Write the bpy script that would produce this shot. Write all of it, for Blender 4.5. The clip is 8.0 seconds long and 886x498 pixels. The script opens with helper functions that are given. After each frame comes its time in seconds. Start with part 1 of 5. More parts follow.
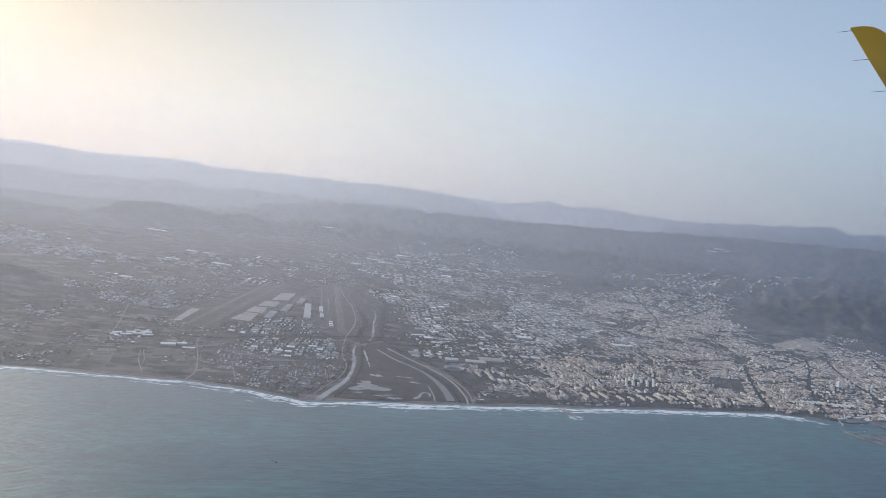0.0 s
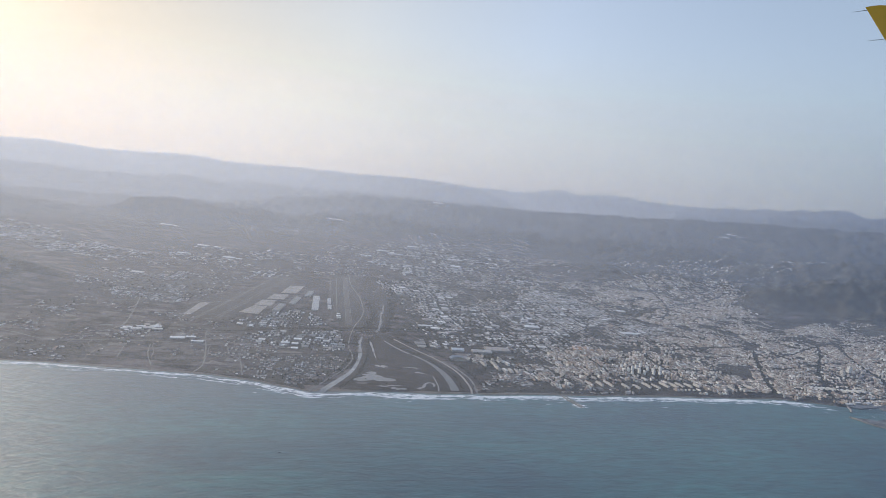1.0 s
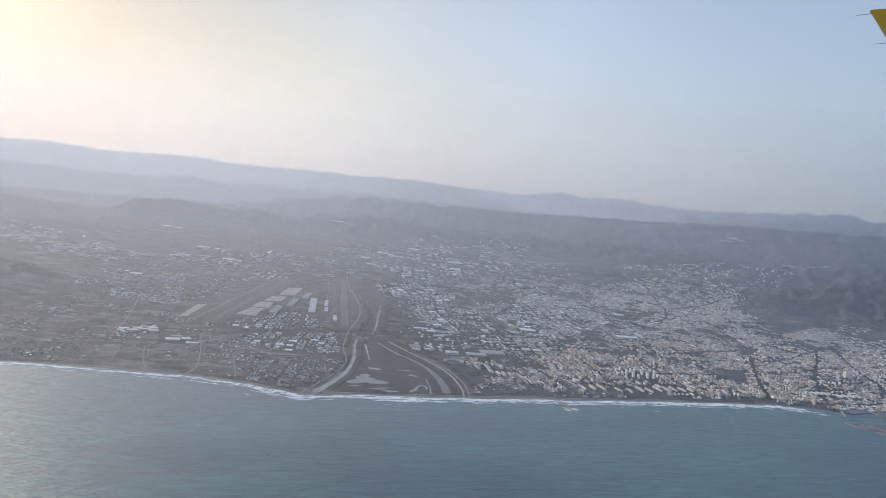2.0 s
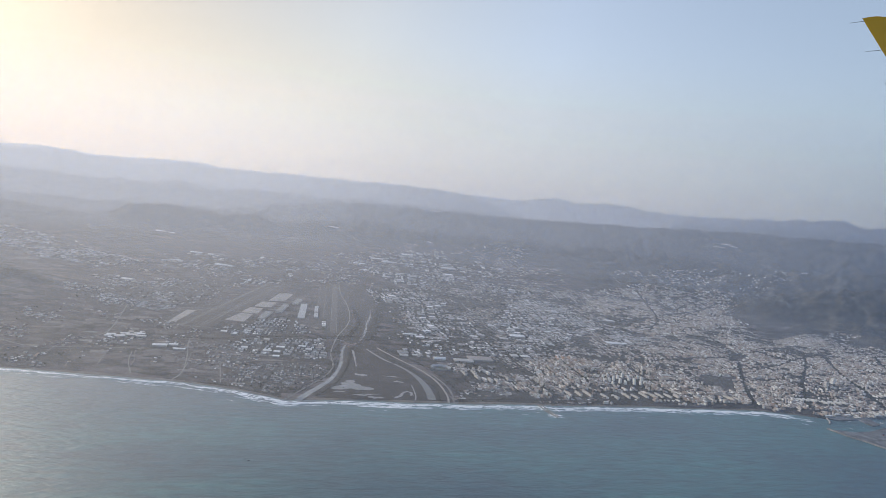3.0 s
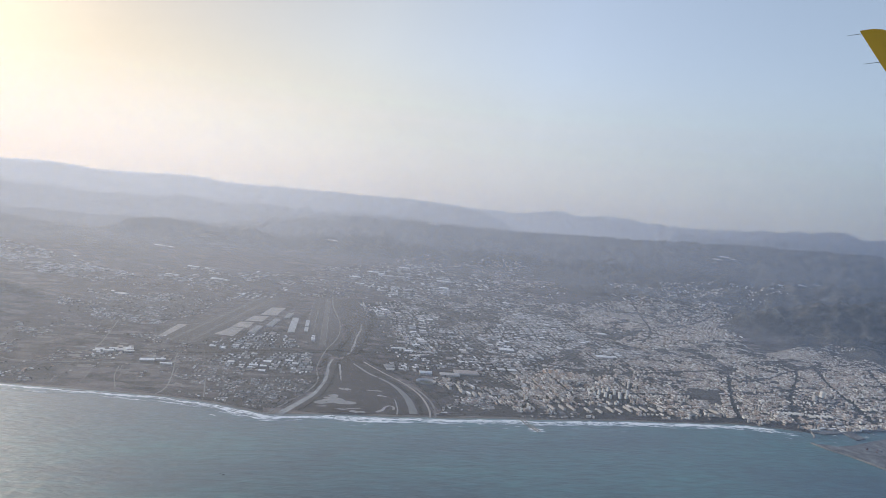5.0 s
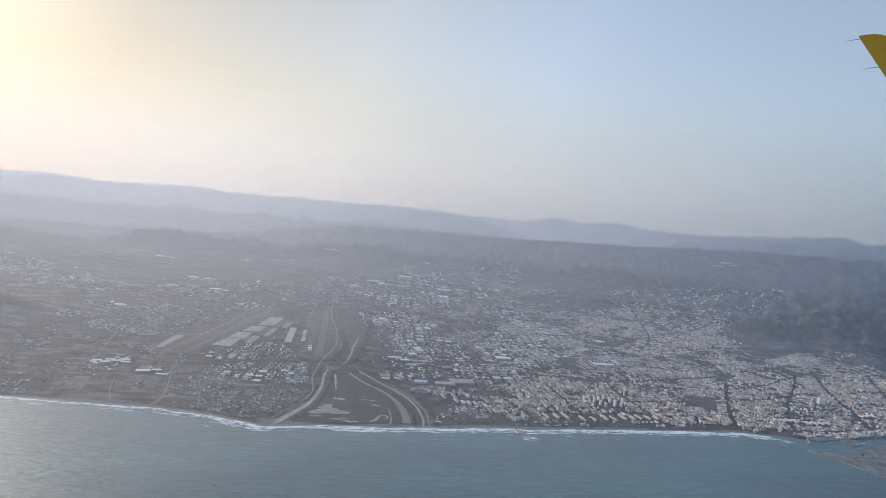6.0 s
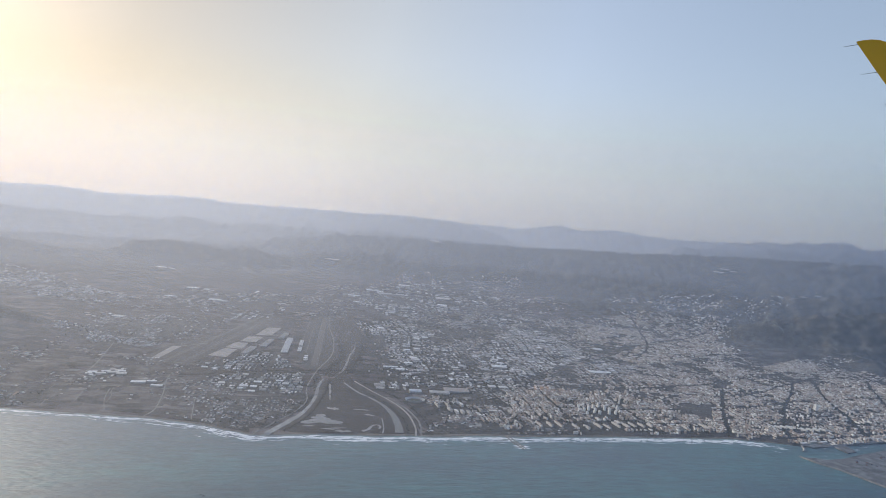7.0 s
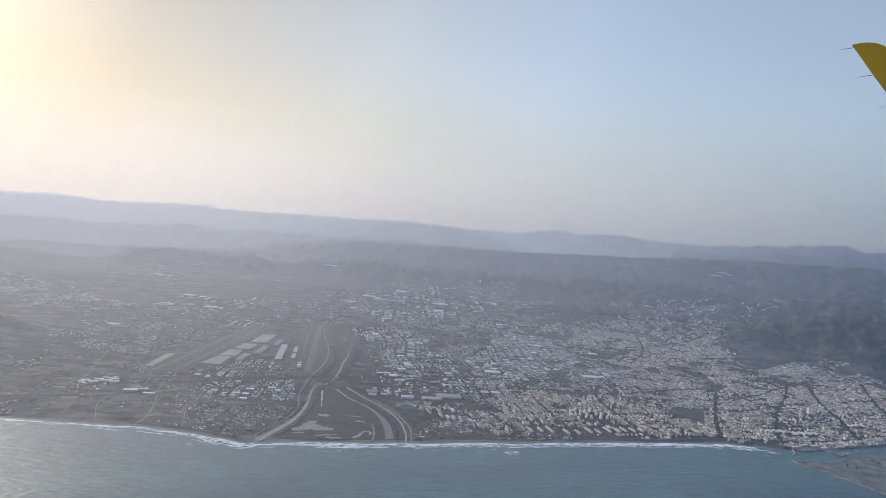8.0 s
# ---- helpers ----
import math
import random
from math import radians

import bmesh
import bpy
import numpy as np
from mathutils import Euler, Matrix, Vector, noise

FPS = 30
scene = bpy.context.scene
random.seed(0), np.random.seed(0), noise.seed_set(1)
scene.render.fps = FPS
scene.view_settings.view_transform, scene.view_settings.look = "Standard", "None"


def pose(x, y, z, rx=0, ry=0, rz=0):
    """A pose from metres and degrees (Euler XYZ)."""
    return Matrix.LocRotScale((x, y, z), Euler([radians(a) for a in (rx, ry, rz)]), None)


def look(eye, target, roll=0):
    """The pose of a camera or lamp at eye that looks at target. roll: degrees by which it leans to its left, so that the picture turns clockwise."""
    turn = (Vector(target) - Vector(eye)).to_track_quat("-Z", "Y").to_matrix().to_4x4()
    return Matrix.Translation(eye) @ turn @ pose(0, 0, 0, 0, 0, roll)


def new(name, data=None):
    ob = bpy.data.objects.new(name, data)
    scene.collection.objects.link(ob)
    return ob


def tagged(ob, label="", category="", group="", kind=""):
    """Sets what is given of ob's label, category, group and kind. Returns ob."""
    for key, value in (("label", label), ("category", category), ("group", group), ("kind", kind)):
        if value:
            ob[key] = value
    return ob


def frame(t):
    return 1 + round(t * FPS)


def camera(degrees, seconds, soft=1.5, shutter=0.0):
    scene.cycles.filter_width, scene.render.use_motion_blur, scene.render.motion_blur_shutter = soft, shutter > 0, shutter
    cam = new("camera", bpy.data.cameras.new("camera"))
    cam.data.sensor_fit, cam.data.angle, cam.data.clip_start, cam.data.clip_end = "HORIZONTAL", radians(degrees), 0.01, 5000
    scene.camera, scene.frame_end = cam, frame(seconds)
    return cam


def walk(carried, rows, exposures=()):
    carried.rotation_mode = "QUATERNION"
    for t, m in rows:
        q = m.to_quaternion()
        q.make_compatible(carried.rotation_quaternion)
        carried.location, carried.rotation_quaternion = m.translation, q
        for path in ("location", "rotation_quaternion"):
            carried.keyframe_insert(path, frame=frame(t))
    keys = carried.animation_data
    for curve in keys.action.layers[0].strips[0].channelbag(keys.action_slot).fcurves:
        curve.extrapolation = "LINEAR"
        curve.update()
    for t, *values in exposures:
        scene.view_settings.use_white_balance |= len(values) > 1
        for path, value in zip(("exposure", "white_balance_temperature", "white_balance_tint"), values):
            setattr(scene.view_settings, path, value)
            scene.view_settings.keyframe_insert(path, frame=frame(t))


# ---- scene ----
cam = camera(70.6, 8.0, soft=0.75)
PATH = [
    (0, (4.349, -0.54, 296.184), (4.321, 1.452, 296.008), 7.7),
    (0.5, (12.683, -3.242, 298.223), (12.646, -1.253, 298.023), 7.0),
    (1, (21.521, -4.708, 300.465), (21.453, -2.72, 300.252), 6.7),
    (2.5, (48.397, -10.712, 308.075), (48.312, -8.724, 307.873), 6.9),
    (3, (57.784, -12.241, 310.608), (57.704, -10.252, 310.416), 7.0),
    (3.5, (65.897, -14.733, 313.098), (65.815, -12.743, 312.918), 7.1),
    (4, (74.997, -17.344, 315.464), (74.911, -15.353, 315.293), 7.1),
    (4.5, (84.67, -19.403, 318.099), (84.575, -17.412, 317.935), 7.0),
    (6, (111.475, -26.676, 326.291), (111.357, -24.684, 326.158), 6.3),
    (6.5, (120.733, -29.006, 328.163), (120.608, -27.013, 328.045), 6.0),
    (7, (130.417, -31.468, 330.75), (130.285, -29.476, 330.642), 5.8),
    (7.5, (139.989, -33.647, 333.392), (139.852, -31.654, 333.292), 5.6),
    (8, (149.488, -35.875, 335.616), (149.35, -33.882, 335.523), 5.4),
]
walk(cam, [(t, look(eye, target, roll)) for t, eye, target, roll in PATH], [(0, -0.05), (4.5, -0.05), (8, -0.11)])

# ---- world, sun, exposure ----
# The place is laid out at one fifth of its size on the ground: 1 unit stands for 5 m.
SUN_AZ, SUN_EL = radians(-54), radians(18)      # to the left of straight ahead, low over the hills
SUN_DIR = Vector((math.sin(SUN_AZ) * math.cos(SUN_EL), math.cos(SUN_AZ) * math.cos(SUN_EL), math.sin(SUN_EL)))

world = bpy.data.worlds.new("hazy_evening_sky")
scene.world = world
world.use_nodes = True
wn, wl = world.node_tree.nodes, world.node_tree.links
sky = wn.new("ShaderNodeTexSky")
sky.sky_type = "NISHITA"
sky.sun_disc = False
sky.sun_elevation = SUN_EL
sky.sun_rotation = SUN_AZ
sky.altitude = 300
sky.air_density = 1.0
sky.dust_density = 2.0
sky.ozone_density = 2.0
veil = wn.new("ShaderNodeGamma")                # the evening haze evens the sky out
veil.inputs["Gamma"].default_value = 0.55
wl.new(sky.outputs[0], veil.inputs["Color"])
# thick warm haze towards the sun, cool air away from it
toward = wn.new("ShaderNodeVectorMath")
toward.operation = "DOT_PRODUCT"
toward.inputs[1].default_value = SUN_DIR
wl.new(wn.new("ShaderNodeTexCoord").outputs["Generated"], toward.inputs[0])
# colour of the air by the angle from the sun, near the horizon and high up
def air_band(stops):
    band = wn.new("ShaderNodeValToRGB")
    while len(band.color_ramp.elements) < len(stops):
        band.color_ramp.elements.new(0.5)
    for e, (at, c) in zip(band.color_ramp.elements, stops):
        e.position, e.color = at, (*c, 1)
    wl.new(toward.outputs["Value"], band.inputs[0])
    return band.outputs[0]


low_air = air_band([(0.0, (0.80, 0.815, 0.845)), (0.54, (0.71, 0.667, 0.60)), (0.75, (0.605, 0.515, 0.36)), (0.92, (0.515, 0.40, 0.215))])
high_air = air_band([(0.0, (0.735, 0.755, 0.81)), (0.54, (0.82, 0.81, 0.85)), (0.75, (0.765, 0.72, 0.68)), (0.92, (0.55, 0.50, 0.44))])
aim = wn.new("ShaderNodeSeparateXYZ")
wl.new(toward.inputs[0].links[0].from_socket, aim.inputs[0])
rise = wn.new("ShaderNodeMapRange")
rise.interpolation_type = "SMOOTHSTEP"
for key, val in zip(("From Min", "From Max", "To Min", "To Max"), (0.02, 0.24, 0.0, 1.0)):
    rise.inputs[key].default_value = val
wl.new(aim.outputs["Z"], rise.inputs["Value"])
tint = wn.new("ShaderNodeMix")
tint.data_type = "RGBA"
wl.new(low_air, tint.inputs[6])
wl.new(high_air, tint.inputs[7])
wl.new(rise.outputs[0], tint.inputs[0])
overhead = wn.new("ShaderNodeMapRange")         # clear blue air above the haze
overhead.interpolation_type = "SMOOTHSTEP"
for key, val in zip(("From Min", "From Max", "To Min", "To Max"), (0.34, 0.7, 0.0, 1.0)):
    overhead.inputs[key].default_value = val
wl.new(aim.outputs["Z"], overhead.inputs["Value"])
vault = wn.new("ShaderNodeMix")
vault.data_type = "RGBA"
vault.inputs[7].default_value = (0.68, 0.80, 1.0, 1)
wl.new(tint.outputs[2], vault.inputs[6])
wl.new(overhead.outputs[0], vault.inputs[0])
air = wn.new("ShaderNodeMix")
air.data_type, air.blend_type = "RGBA", "MULTIPLY"
air.inputs[0].default_value = 1.0
wl.new(veil.outputs[0], air.inputs[6])
wl.new(vault.outputs[2], air.inputs[7])
wl.new(air.outputs[2], wn["Background"].inputs["Color"])
wn["Background"].inputs["Strength"].default_value = 0.43

sun = new("sun", bpy.data.lights.new("sun", "SUN"))
sun.data.energy = 4.9
sun.data.angle = radians(0.6)
sun.data.color = (1.0, 0.88, 0.71)
sun.matrix_world = look((0, 0, 900), Vector((0, 0, 900)) - SUN_DIR)


# ---- materials ----
def nodes_of(name):
    m = bpy.data.materials.new(name)
    m.use_nodes = True
    return m, m.node_tree.nodes, m.node_tree.links, m.node_tree.nodes["Principled BSDF"]


def mixed(nt, a, b, fac, mode="MIX"):
    """A colour mix node; a, b and fac are sockets or values."""
    n = nt.nodes.new("ShaderNodeMix")
    n.data_type, n.blend_type = "RGBA", mode
    for socket, v in ((n.inputs[6], a), (n.inputs[7], b), (n.inputs[0], fac)):
        if isinstance(v, bpy.types.NodeSocket):
            nt.links.new(v, socket)
        elif isinstance(v, tuple):
            socket.default_value = (*v, 1)
        else:
            socket.default_value = v
    return n.outputs[2]


def noise_of(nt, scale, detail=4, rough=0.55, stretch=None, turn=0):
    co = nt.nodes.new("ShaderNodeTexCoord")
    src = co.outputs["Object"]
    if stretch:
        mp = nt.nodes.new("ShaderNodeMapping")
        mp.vector_type = "TEXTURE"
        mp.inputs["Scale"].default_value = [1 / v for v in stretch]
        mp.inputs["Rotation"].default_value = (0, 0, radians(turn))
        nt.links.new(src, mp.inputs[0])
        src = mp.outputs[0]
    n = nt.nodes.new("ShaderNodeTexNoise")
    n.inputs["Scale"].default_value, n.inputs["Detail"].default_value, n.inputs["Roughness"].default_value = scale, detail, rough
    nt.links.new(src, n.inputs["Vector"])
    return n.outputs["Fac"]


def ramp(nt, fac, stops, constant=False):
    r = nt.nodes.new("ShaderNodeValToRGB")
    r.color_ramp.interpolation = "CONSTANT" if constant else "LINEAR"
    while len(r.color_ramp.elements) < len(stops):
        r.color_ramp.elements.new(0.5)
    for e, (p, c) in zip(r.color_ramp.elements, stops):
        e.position, e.color = p, (*c, 1)
    nt.links.new(fac, r.inputs[0])
    return r.outputs[0]


def bumped(nt, bsdf, height, strength, distance):
    b = nt.nodes.new("ShaderNodeBump")
    b.inputs["Strength"].default_value, b.inputs["Distance"].default_value = strength, distance
    nt.links.new(height, b.inputs["Height"])
    nt.links.new(b.outputs[0], bsdf.inputs["Normal"])


def surface(name, c1, c2, grain=0.4, blotch=0.03, rough=0.85, metal=0.0, palette=None, by="island", bump=0.0):
    """Two-scale mottled surface; palette: stops picked per piece at random."""
    m, n, l, bsdf = nodes_of(name)
    nt = m.node_tree
    if palette:
        if by == "island":
            rnd = n.new("ShaderNodeNewGeometry").outputs["Random Per Island"]
        else:
            rnd = n.new("ShaderNodeObjectInfo").outputs["Random"]
        base = ramp(nt, rnd, palette, True)
    else:
        base = mixed(nt, c1, c2, ramp(nt, noise_of(nt, blotch), [(0.35, (0, 0, 0)), (0.65, (1, 1, 1))]))
    fine = ramp(nt, noise_of(nt, grain, 3), [(0.3, (0.72, 0.72, 0.72)), (0.7, (1.12, 1.12, 1.12))])
    l.new(mixed(nt, base, fine, 1.0, "MULTIPLY"), bsdf.inputs["Base Color"])
    bsdf.inputs["Roughness"].default_value, bsdf.inputs["Metallic"].default_value = rough, metal
    if bump:
        bumped(nt, bsdf, noise_of(nt, grain * 2, 4), 0.6, bump)
    return m


def land_material():
    """Dry fields, scrub and dusty town ground; the layers 'town' and 'hill' of the mesh say where."""
    m, n, l, bsdf = nodes_of("land")
    nt = m.node_tree
    co = n.new("ShaderNodeTexCoord")
    mp = n.new("ShaderNodeMapping")
    mp.vector_type = "TEXTURE"
    mp.inputs["Rotation"].default_value = (0, 0, radians(18))
    mp.inputs["Scale"].default_value = (38, 17, 1e6)
    l.new(co.outputs["Object"], mp.inputs[0])
    v = n.new("ShaderNodeTexVoronoi")
    v.distance = "CHEBYCHEV"
    v.inputs["Scale"].default_value = 1.0
    l.new(mp.outputs[0], v.inputs["Vector"])
    sep = n.new("ShaderNodeSeparateColor")
    l.new(v.outputs["Color"], sep.inputs[0])
    fields = ramp(nt, sep.outputs[0], [(0.0, (0.076, 0.072, 0.073)), (0.22, (0.046, 0.049, 0.047)), (0.42, (0.112, 0.104, 0.103)),
                                       (0.6, (0.066, 0.064, 0.065)), (0.78, (0.036, 0.039, 0.039)), (0.92, (0.165, 0.153, 0.147))], True)
    fields = mixed(nt, fields, (0.070, 0.067, 0.064), 0.25)
    blotch = ramp(nt, noise_of(nt, 0.02, 6, 0.6), [(0.35, (0.72, 0.70, 0.70)), (0.65, (1.45, 1.38, 1.36))])
    fields = mixed(nt, fields, blotch, 1.0, "MULTIPLY")
    fine = noise_of(nt, 0.35, 4, 0.7)
    town = ramp(nt, fine, [(0.3, (0.03, 0.032, 0.03)), (0.5, (0.065, 0.064, 0.061)), (0.7, (0.16, 0.152, 0.144))])
    hill_n = noise_of(nt, 0.03, 9, 0.72)
    hill = ramp(nt, hill_n, [(0.36, (0.012, 0.016, 0.015)), (0.49, (0.036, 0.038, 0.034)), (0.56, (0.075, 0.070, 0.062)), (0.68, (0.17, 0.148, 0.125))])
    a1, a2 = n.new("ShaderNodeAttribute"), n.new("ShaderNodeAttribute")
    a1.attribute_name, a2.attribute_name = "town", "hill"
    c = mixed(nt, fields, town, a1.outputs["Fac"])
    c = mixed(nt, c, hill, a2.outputs["Fac"])
    grain = ramp(nt, noise_of(nt, 0.9, 3, 0.7), [(0.3, (0.7, 0.7, 0.7)), (0.7, (1.25, 1.25, 1.25))])
    l.new(mixed(nt, c, grain, 1.0, "MULTIPLY"), bsdf.inputs["Base Color"])
    bsdf.inputs["Roughness"].default_value = 0.95
    bsdf.inputs["Specular IOR Level"].default_value = 0.15
    bumped(nt, bsdf, noise_of(nt, 0.022, 9, 0.62), 0.9, 14.0)
    return m


def sea_material():
    m, n, l, bsdf = nodes_of("sea_water")
    nt = m.node_tree
    deep = ramp(nt, noise_of(nt, 0.0045, 3, 0.5, (0.6, 1.5, 1.0), 19), [(0.36, (0.009, 0.046, 0.055)), (0.62, (0.018, 0.092, 0.086))])
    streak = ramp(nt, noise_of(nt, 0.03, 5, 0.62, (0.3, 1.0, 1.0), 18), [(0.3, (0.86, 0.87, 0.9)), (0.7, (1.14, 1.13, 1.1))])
    # light and shade of the waves painted into the colour, along the bump's noise
    swell_shading = ramp(nt, noise_of(nt, 0.13, 4, 0.5, (0.25, 1.0, 1.0), 16), [(0.36, (0.62, 0.64, 0.68)), (0.5, (1.0, 1.0, 1.0)), (0.64, (1.42, 1.4, 1.36))])
    deep = mixed(nt, deep, swell_shading, 1.0, "MULTIPLY")
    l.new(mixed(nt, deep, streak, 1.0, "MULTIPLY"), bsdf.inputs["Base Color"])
    bsdf.inputs["Roughness"].default_value = 0.43
    bsdf.inputs["IOR"].default_value = 2.5
    w = n.new("ShaderNodeMath")
    w.operation = "ADD"
    l.new(noise_of(nt, 0.13, 4, 0.5, (0.25, 1.0, 1.0), 16), w.inputs[0])
    l.new(noise_of(nt, 0.26, 3, 0.6, (0.35, 1.0, 1.0), 20), w.inputs[1])
    bumped(nt, bsdf, w.outputs[0], 0.6, 2.4)
    return m


def haze_material(name, thick, z0, z1, z2, z3, far):
    """Haze tint for a thin sheet: mostly clear, scattering light both ways; densest between the heights z1 and z2. far:
    0 for the warmer tint near by, 1 for the bluer distant tint.
    """
    m, n, l, bsdf = nodes_of(name)
    nt = m.node_tree
    n.remove(bsdf)
    pos = n.new("ShaderNodeNewGeometry").outputs["Position"]
    xyz = n.new("ShaderNodeSeparateXYZ")
    l.new(pos, xyz.inputs[0])
    up, down = n.new("ShaderNodeMapRange"), n.new("ShaderNodeMapRange")
    for r, a, b, lo, hi in ((up, z0, z1, 0.0, thick), (down, z2, z3, 1.0, 0.0)):
        r.interpolation_type = "SMOOTHERSTEP"
        l.new(xyz.outputs["Z"], r.inputs["Value"])
        for k, val in zip(("From Min", "From Max", "To Min", "To Max"), (a, b, lo, hi)):
            r.inputs[k].default_value = val
    up.interpolation_type = "LINEAR"
    mul = n.new("ShaderNodeMath")
    mul.operation = "MULTIPLY"
    l.new(up.outputs[0], mul.inputs[0])
    l.new(down.outputs[0], mul.inputs[1])
    # haze glow set by colour: onward lobes tinted by distance, diffuse lobe blue
    clear, back, front = n.new("ShaderNodeBsdfTransparent"), n.new("ShaderNodeBsdfTranslucent"), n.new("ShaderNodeBsdfDiffuse")
    onward = n.new("ShaderNodeBsdfRefraction")
    onward.inputs["Roughness"].default_value, onward.inputs["IOR"].default_value = 1.0, 3.0
    haze_tint = [a + (b - a) * far for a, b in zip(NEAR_HAZE_TINT, FAR_HAZE_TINT)]
    onward.inputs["Color"].default_value = back.inputs["Color"].default_value = (*haze_tint, 1)
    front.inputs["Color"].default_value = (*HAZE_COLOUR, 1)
    scatter, half, mix = n.new("ShaderNodeMixShader"), n.new("ShaderNodeMixShader"), n.new("ShaderNodeMixShader")
    scatter.inputs[0].default_value = 0.21 - 0.15 * far
    l.new(back.outputs[0], scatter.inputs[1])
    l.new(onward.outputs[0], scatter.inputs[2])
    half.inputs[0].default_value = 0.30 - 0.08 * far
    l.new(scatter.outputs[0], half.inputs[1])
    l.new(front.outputs[0], half.inputs[2])
    l.new(mul.outputs[0], mix.inputs[0])
    l.new(clear.outputs[0], mix.inputs[1])
    l.new(half.outputs[0], mix.inputs[2])
    l.new(mix.outputs[0], n["Material Output"].inputs["Surface"])
    return m


LAND = land_material()
SEA = sea_material()
FOAM = surface("foam", (0.90, 0.90, 0.89), (0.80, 0.82, 0.82), 0.5, 0.08, 0.7)
SAND = surface("beach_sand", (0.13, 0.124, 0.116), (0.082, 0.08, 0.078), 0.6, 0.05, 0.95)
ASPHALT = surface("asphalt", (0.032, 0.032, 0.033), (0.05, 0.049, 0.048), 0.5, 0.05, 0.9)
PALE_ROAD = surface("pale_road", (0.22, 0.213, 0.205), (0.16, 0.156, 0.15), 0.5, 0.05, 0.9)
RUNWAY = surface("worn_runway", (0.12, 0.117, 0.11), (0.085, 0.083, 0.08), 0.3, 0.03, 0.9)
CONCRETE = surface("apron_concrete", (0.34, 0.31, 0.275), (0.26, 0.245, 0.225), 0.3, 0.04, 0.85)
GRASS = surface("dry_airfield_grass", (0.048, 0.046, 0.044), (0.07, 0.066, 0.062), 0.4, 0.03, 0.95)
RIVER = surface("river_water", (0.29, 0.29, 0.28), (0.21, 0.215, 0.21), 0.3, 0.05, 0.25)
POND = surface("shallow_pond", (0.20, 0.195, 0.185), (0.14, 0.14, 0.135), 0.3, 0.06, 0.3)
MUD = surface("wet_mud", (0.12, 0.118, 0.112), (0.085, 0.085, 0.082), 0.3, 0.05, 0.35)
MARSH = surface("marsh_scrub", (0.020, 0.019, 0.019), (0.055, 0.050, 0.048), 0.25, 0.045, 0.95, bump=1.5)
ROCK = surface("breakwater_rock", (0.27, 0.26, 0.245), (0.17, 0.165, 0.16), 0.7, 0.1, 0.9, bump=0.6)
QUAY = surface("quay_concrete", (0.20, 0.205, 0.21), (0.085, 0.088, 0.092), 0.3, 0.06, 0.9)
LEAF = surface("foliage", None, None, 0.8, palette=[(0.0, (0.034, 0.042, 0.027)), (0.4, (0.048, 0.054, 0.036)), (0.75, (0.026, 0.034, 0.023))], rough=0.9)
HANGAR_ROOF = surface("weathered_hangar_roof", (0.44, 0.435, 0.425), (0.36, 0.36, 0.352), 0.3, 0.05, 0.6)
TERMINAL_ROOF = surface("grey_terminal_roof", (0.17, 0.175, 0.175), (0.24, 0.24, 0.235), 0.4, 0.06, 0.7)
WHITE_ROOF = surface("white_sheet_roof", (0.70, 0.70, 0.69), (0.54, 0.54, 0.53), 0.3, 0.08, 0.5)
WALL_PALETTE = [(0.0, (0.44, 0.415, 0.385)), (0.20, (0.60, 0.57, 0.53)), (0.38, (0.40, 0.325, 0.285)), (0.52, (0.84, 0.82, 0.78)), (0.68, (0.29, 0.25, 0.225)), (0.86, (0.51, 0.445, 0.395))]
ROOF_PALETTE = [(0.0, (0.24, 0.235, 0.23)), (0.25, (0.21, 0.155, 0.13)), (0.42, (0.36, 0.35, 0.34)), (0.6, (0.14, 0.137, 0.135)), (0.76, (0.26, 0.18, 0.145)), (0.9, (0.74, 0.72, 0.70))]
SHED_PALETTE = [(0.0, (0.36, 0.35, 0.335)), (0.22, (0.24, 0.233, 0.225)), (0.40, (0.50, 0.48, 0.455)), (0.60, (0.31, 0.275, 0.25)), (0.70, (0.62, 0.605, 0.58)), (0.84, (0.82, 0.805, 0.78))]
WALL = surface("rendered_wall", None, None, 0.6, palette=WALL_PALETTE, by="object")
ROOF = surface("flat_roof", None, None, 0.6, palette=ROOF_PALETTE, by="object")
WALLS_FAR = surface("rendered_walls", None, None, 0.6, palette=WALL_PALETTE)
ROOFS_FAR = surface("town_roofs", None, None, 0.6, palette=ROOF_PALETTE)
SHED_ROOF = surface("shed_roof", None, None, 0.4, palette=SHED_PALETTE, by="object", rough=0.6)
SHED_ROOFS_FAR = surface("shed_roofs", None, None, 0.4, palette=SHED_PALETTE, rough=0.6)
SHED_WALL = surface("shed_wall", (0.34, 0.34, 0.34), (0.42, 0.40, 0.38), 0.5, 0.05, 0.7)
WHITE_WALL = surface("white_render", (0.76, 0.75, 0.72), (0.66, 0.65, 0.62), 0.6, 0.1, 0.8)
CREAM_WALL = surface("cream_render", (0.58, 0.56, 0.535), (0.47, 0.45, 0.425), 0.6, 0.1, 0.8)
ORANGE_WALL = surface("orange_render", (0.52, 0.34, 0.23), (0.45, 0.30, 0.22), 0.6, 0.1, 0.8)
RUST = surface("rust_red_paint", (0.22, 0.07, 0.04), (0.16, 0.06, 0.04), 0.8, 0.2, 0.6)
BLUE_BOX = surface("blue_paint", (0.05, 0.09, 0.16), (0.06, 0.08, 0.13), 0.8, 0.2, 0.6)
FIELD = surface("field_soil", None, None, 0.3, by="object", palette=[(0.0, (0.078, 0.073, 0.073)), (0.22, (0.044, 0.046, 0.045)), (0.45, (0.062, 0.059, 0.060)), (0.62, (0.09, 0.084, 0.083)), (0.76, (0.033, 0.036, 0.036)), (0.95, (0.14, 0.132, 0.128))])
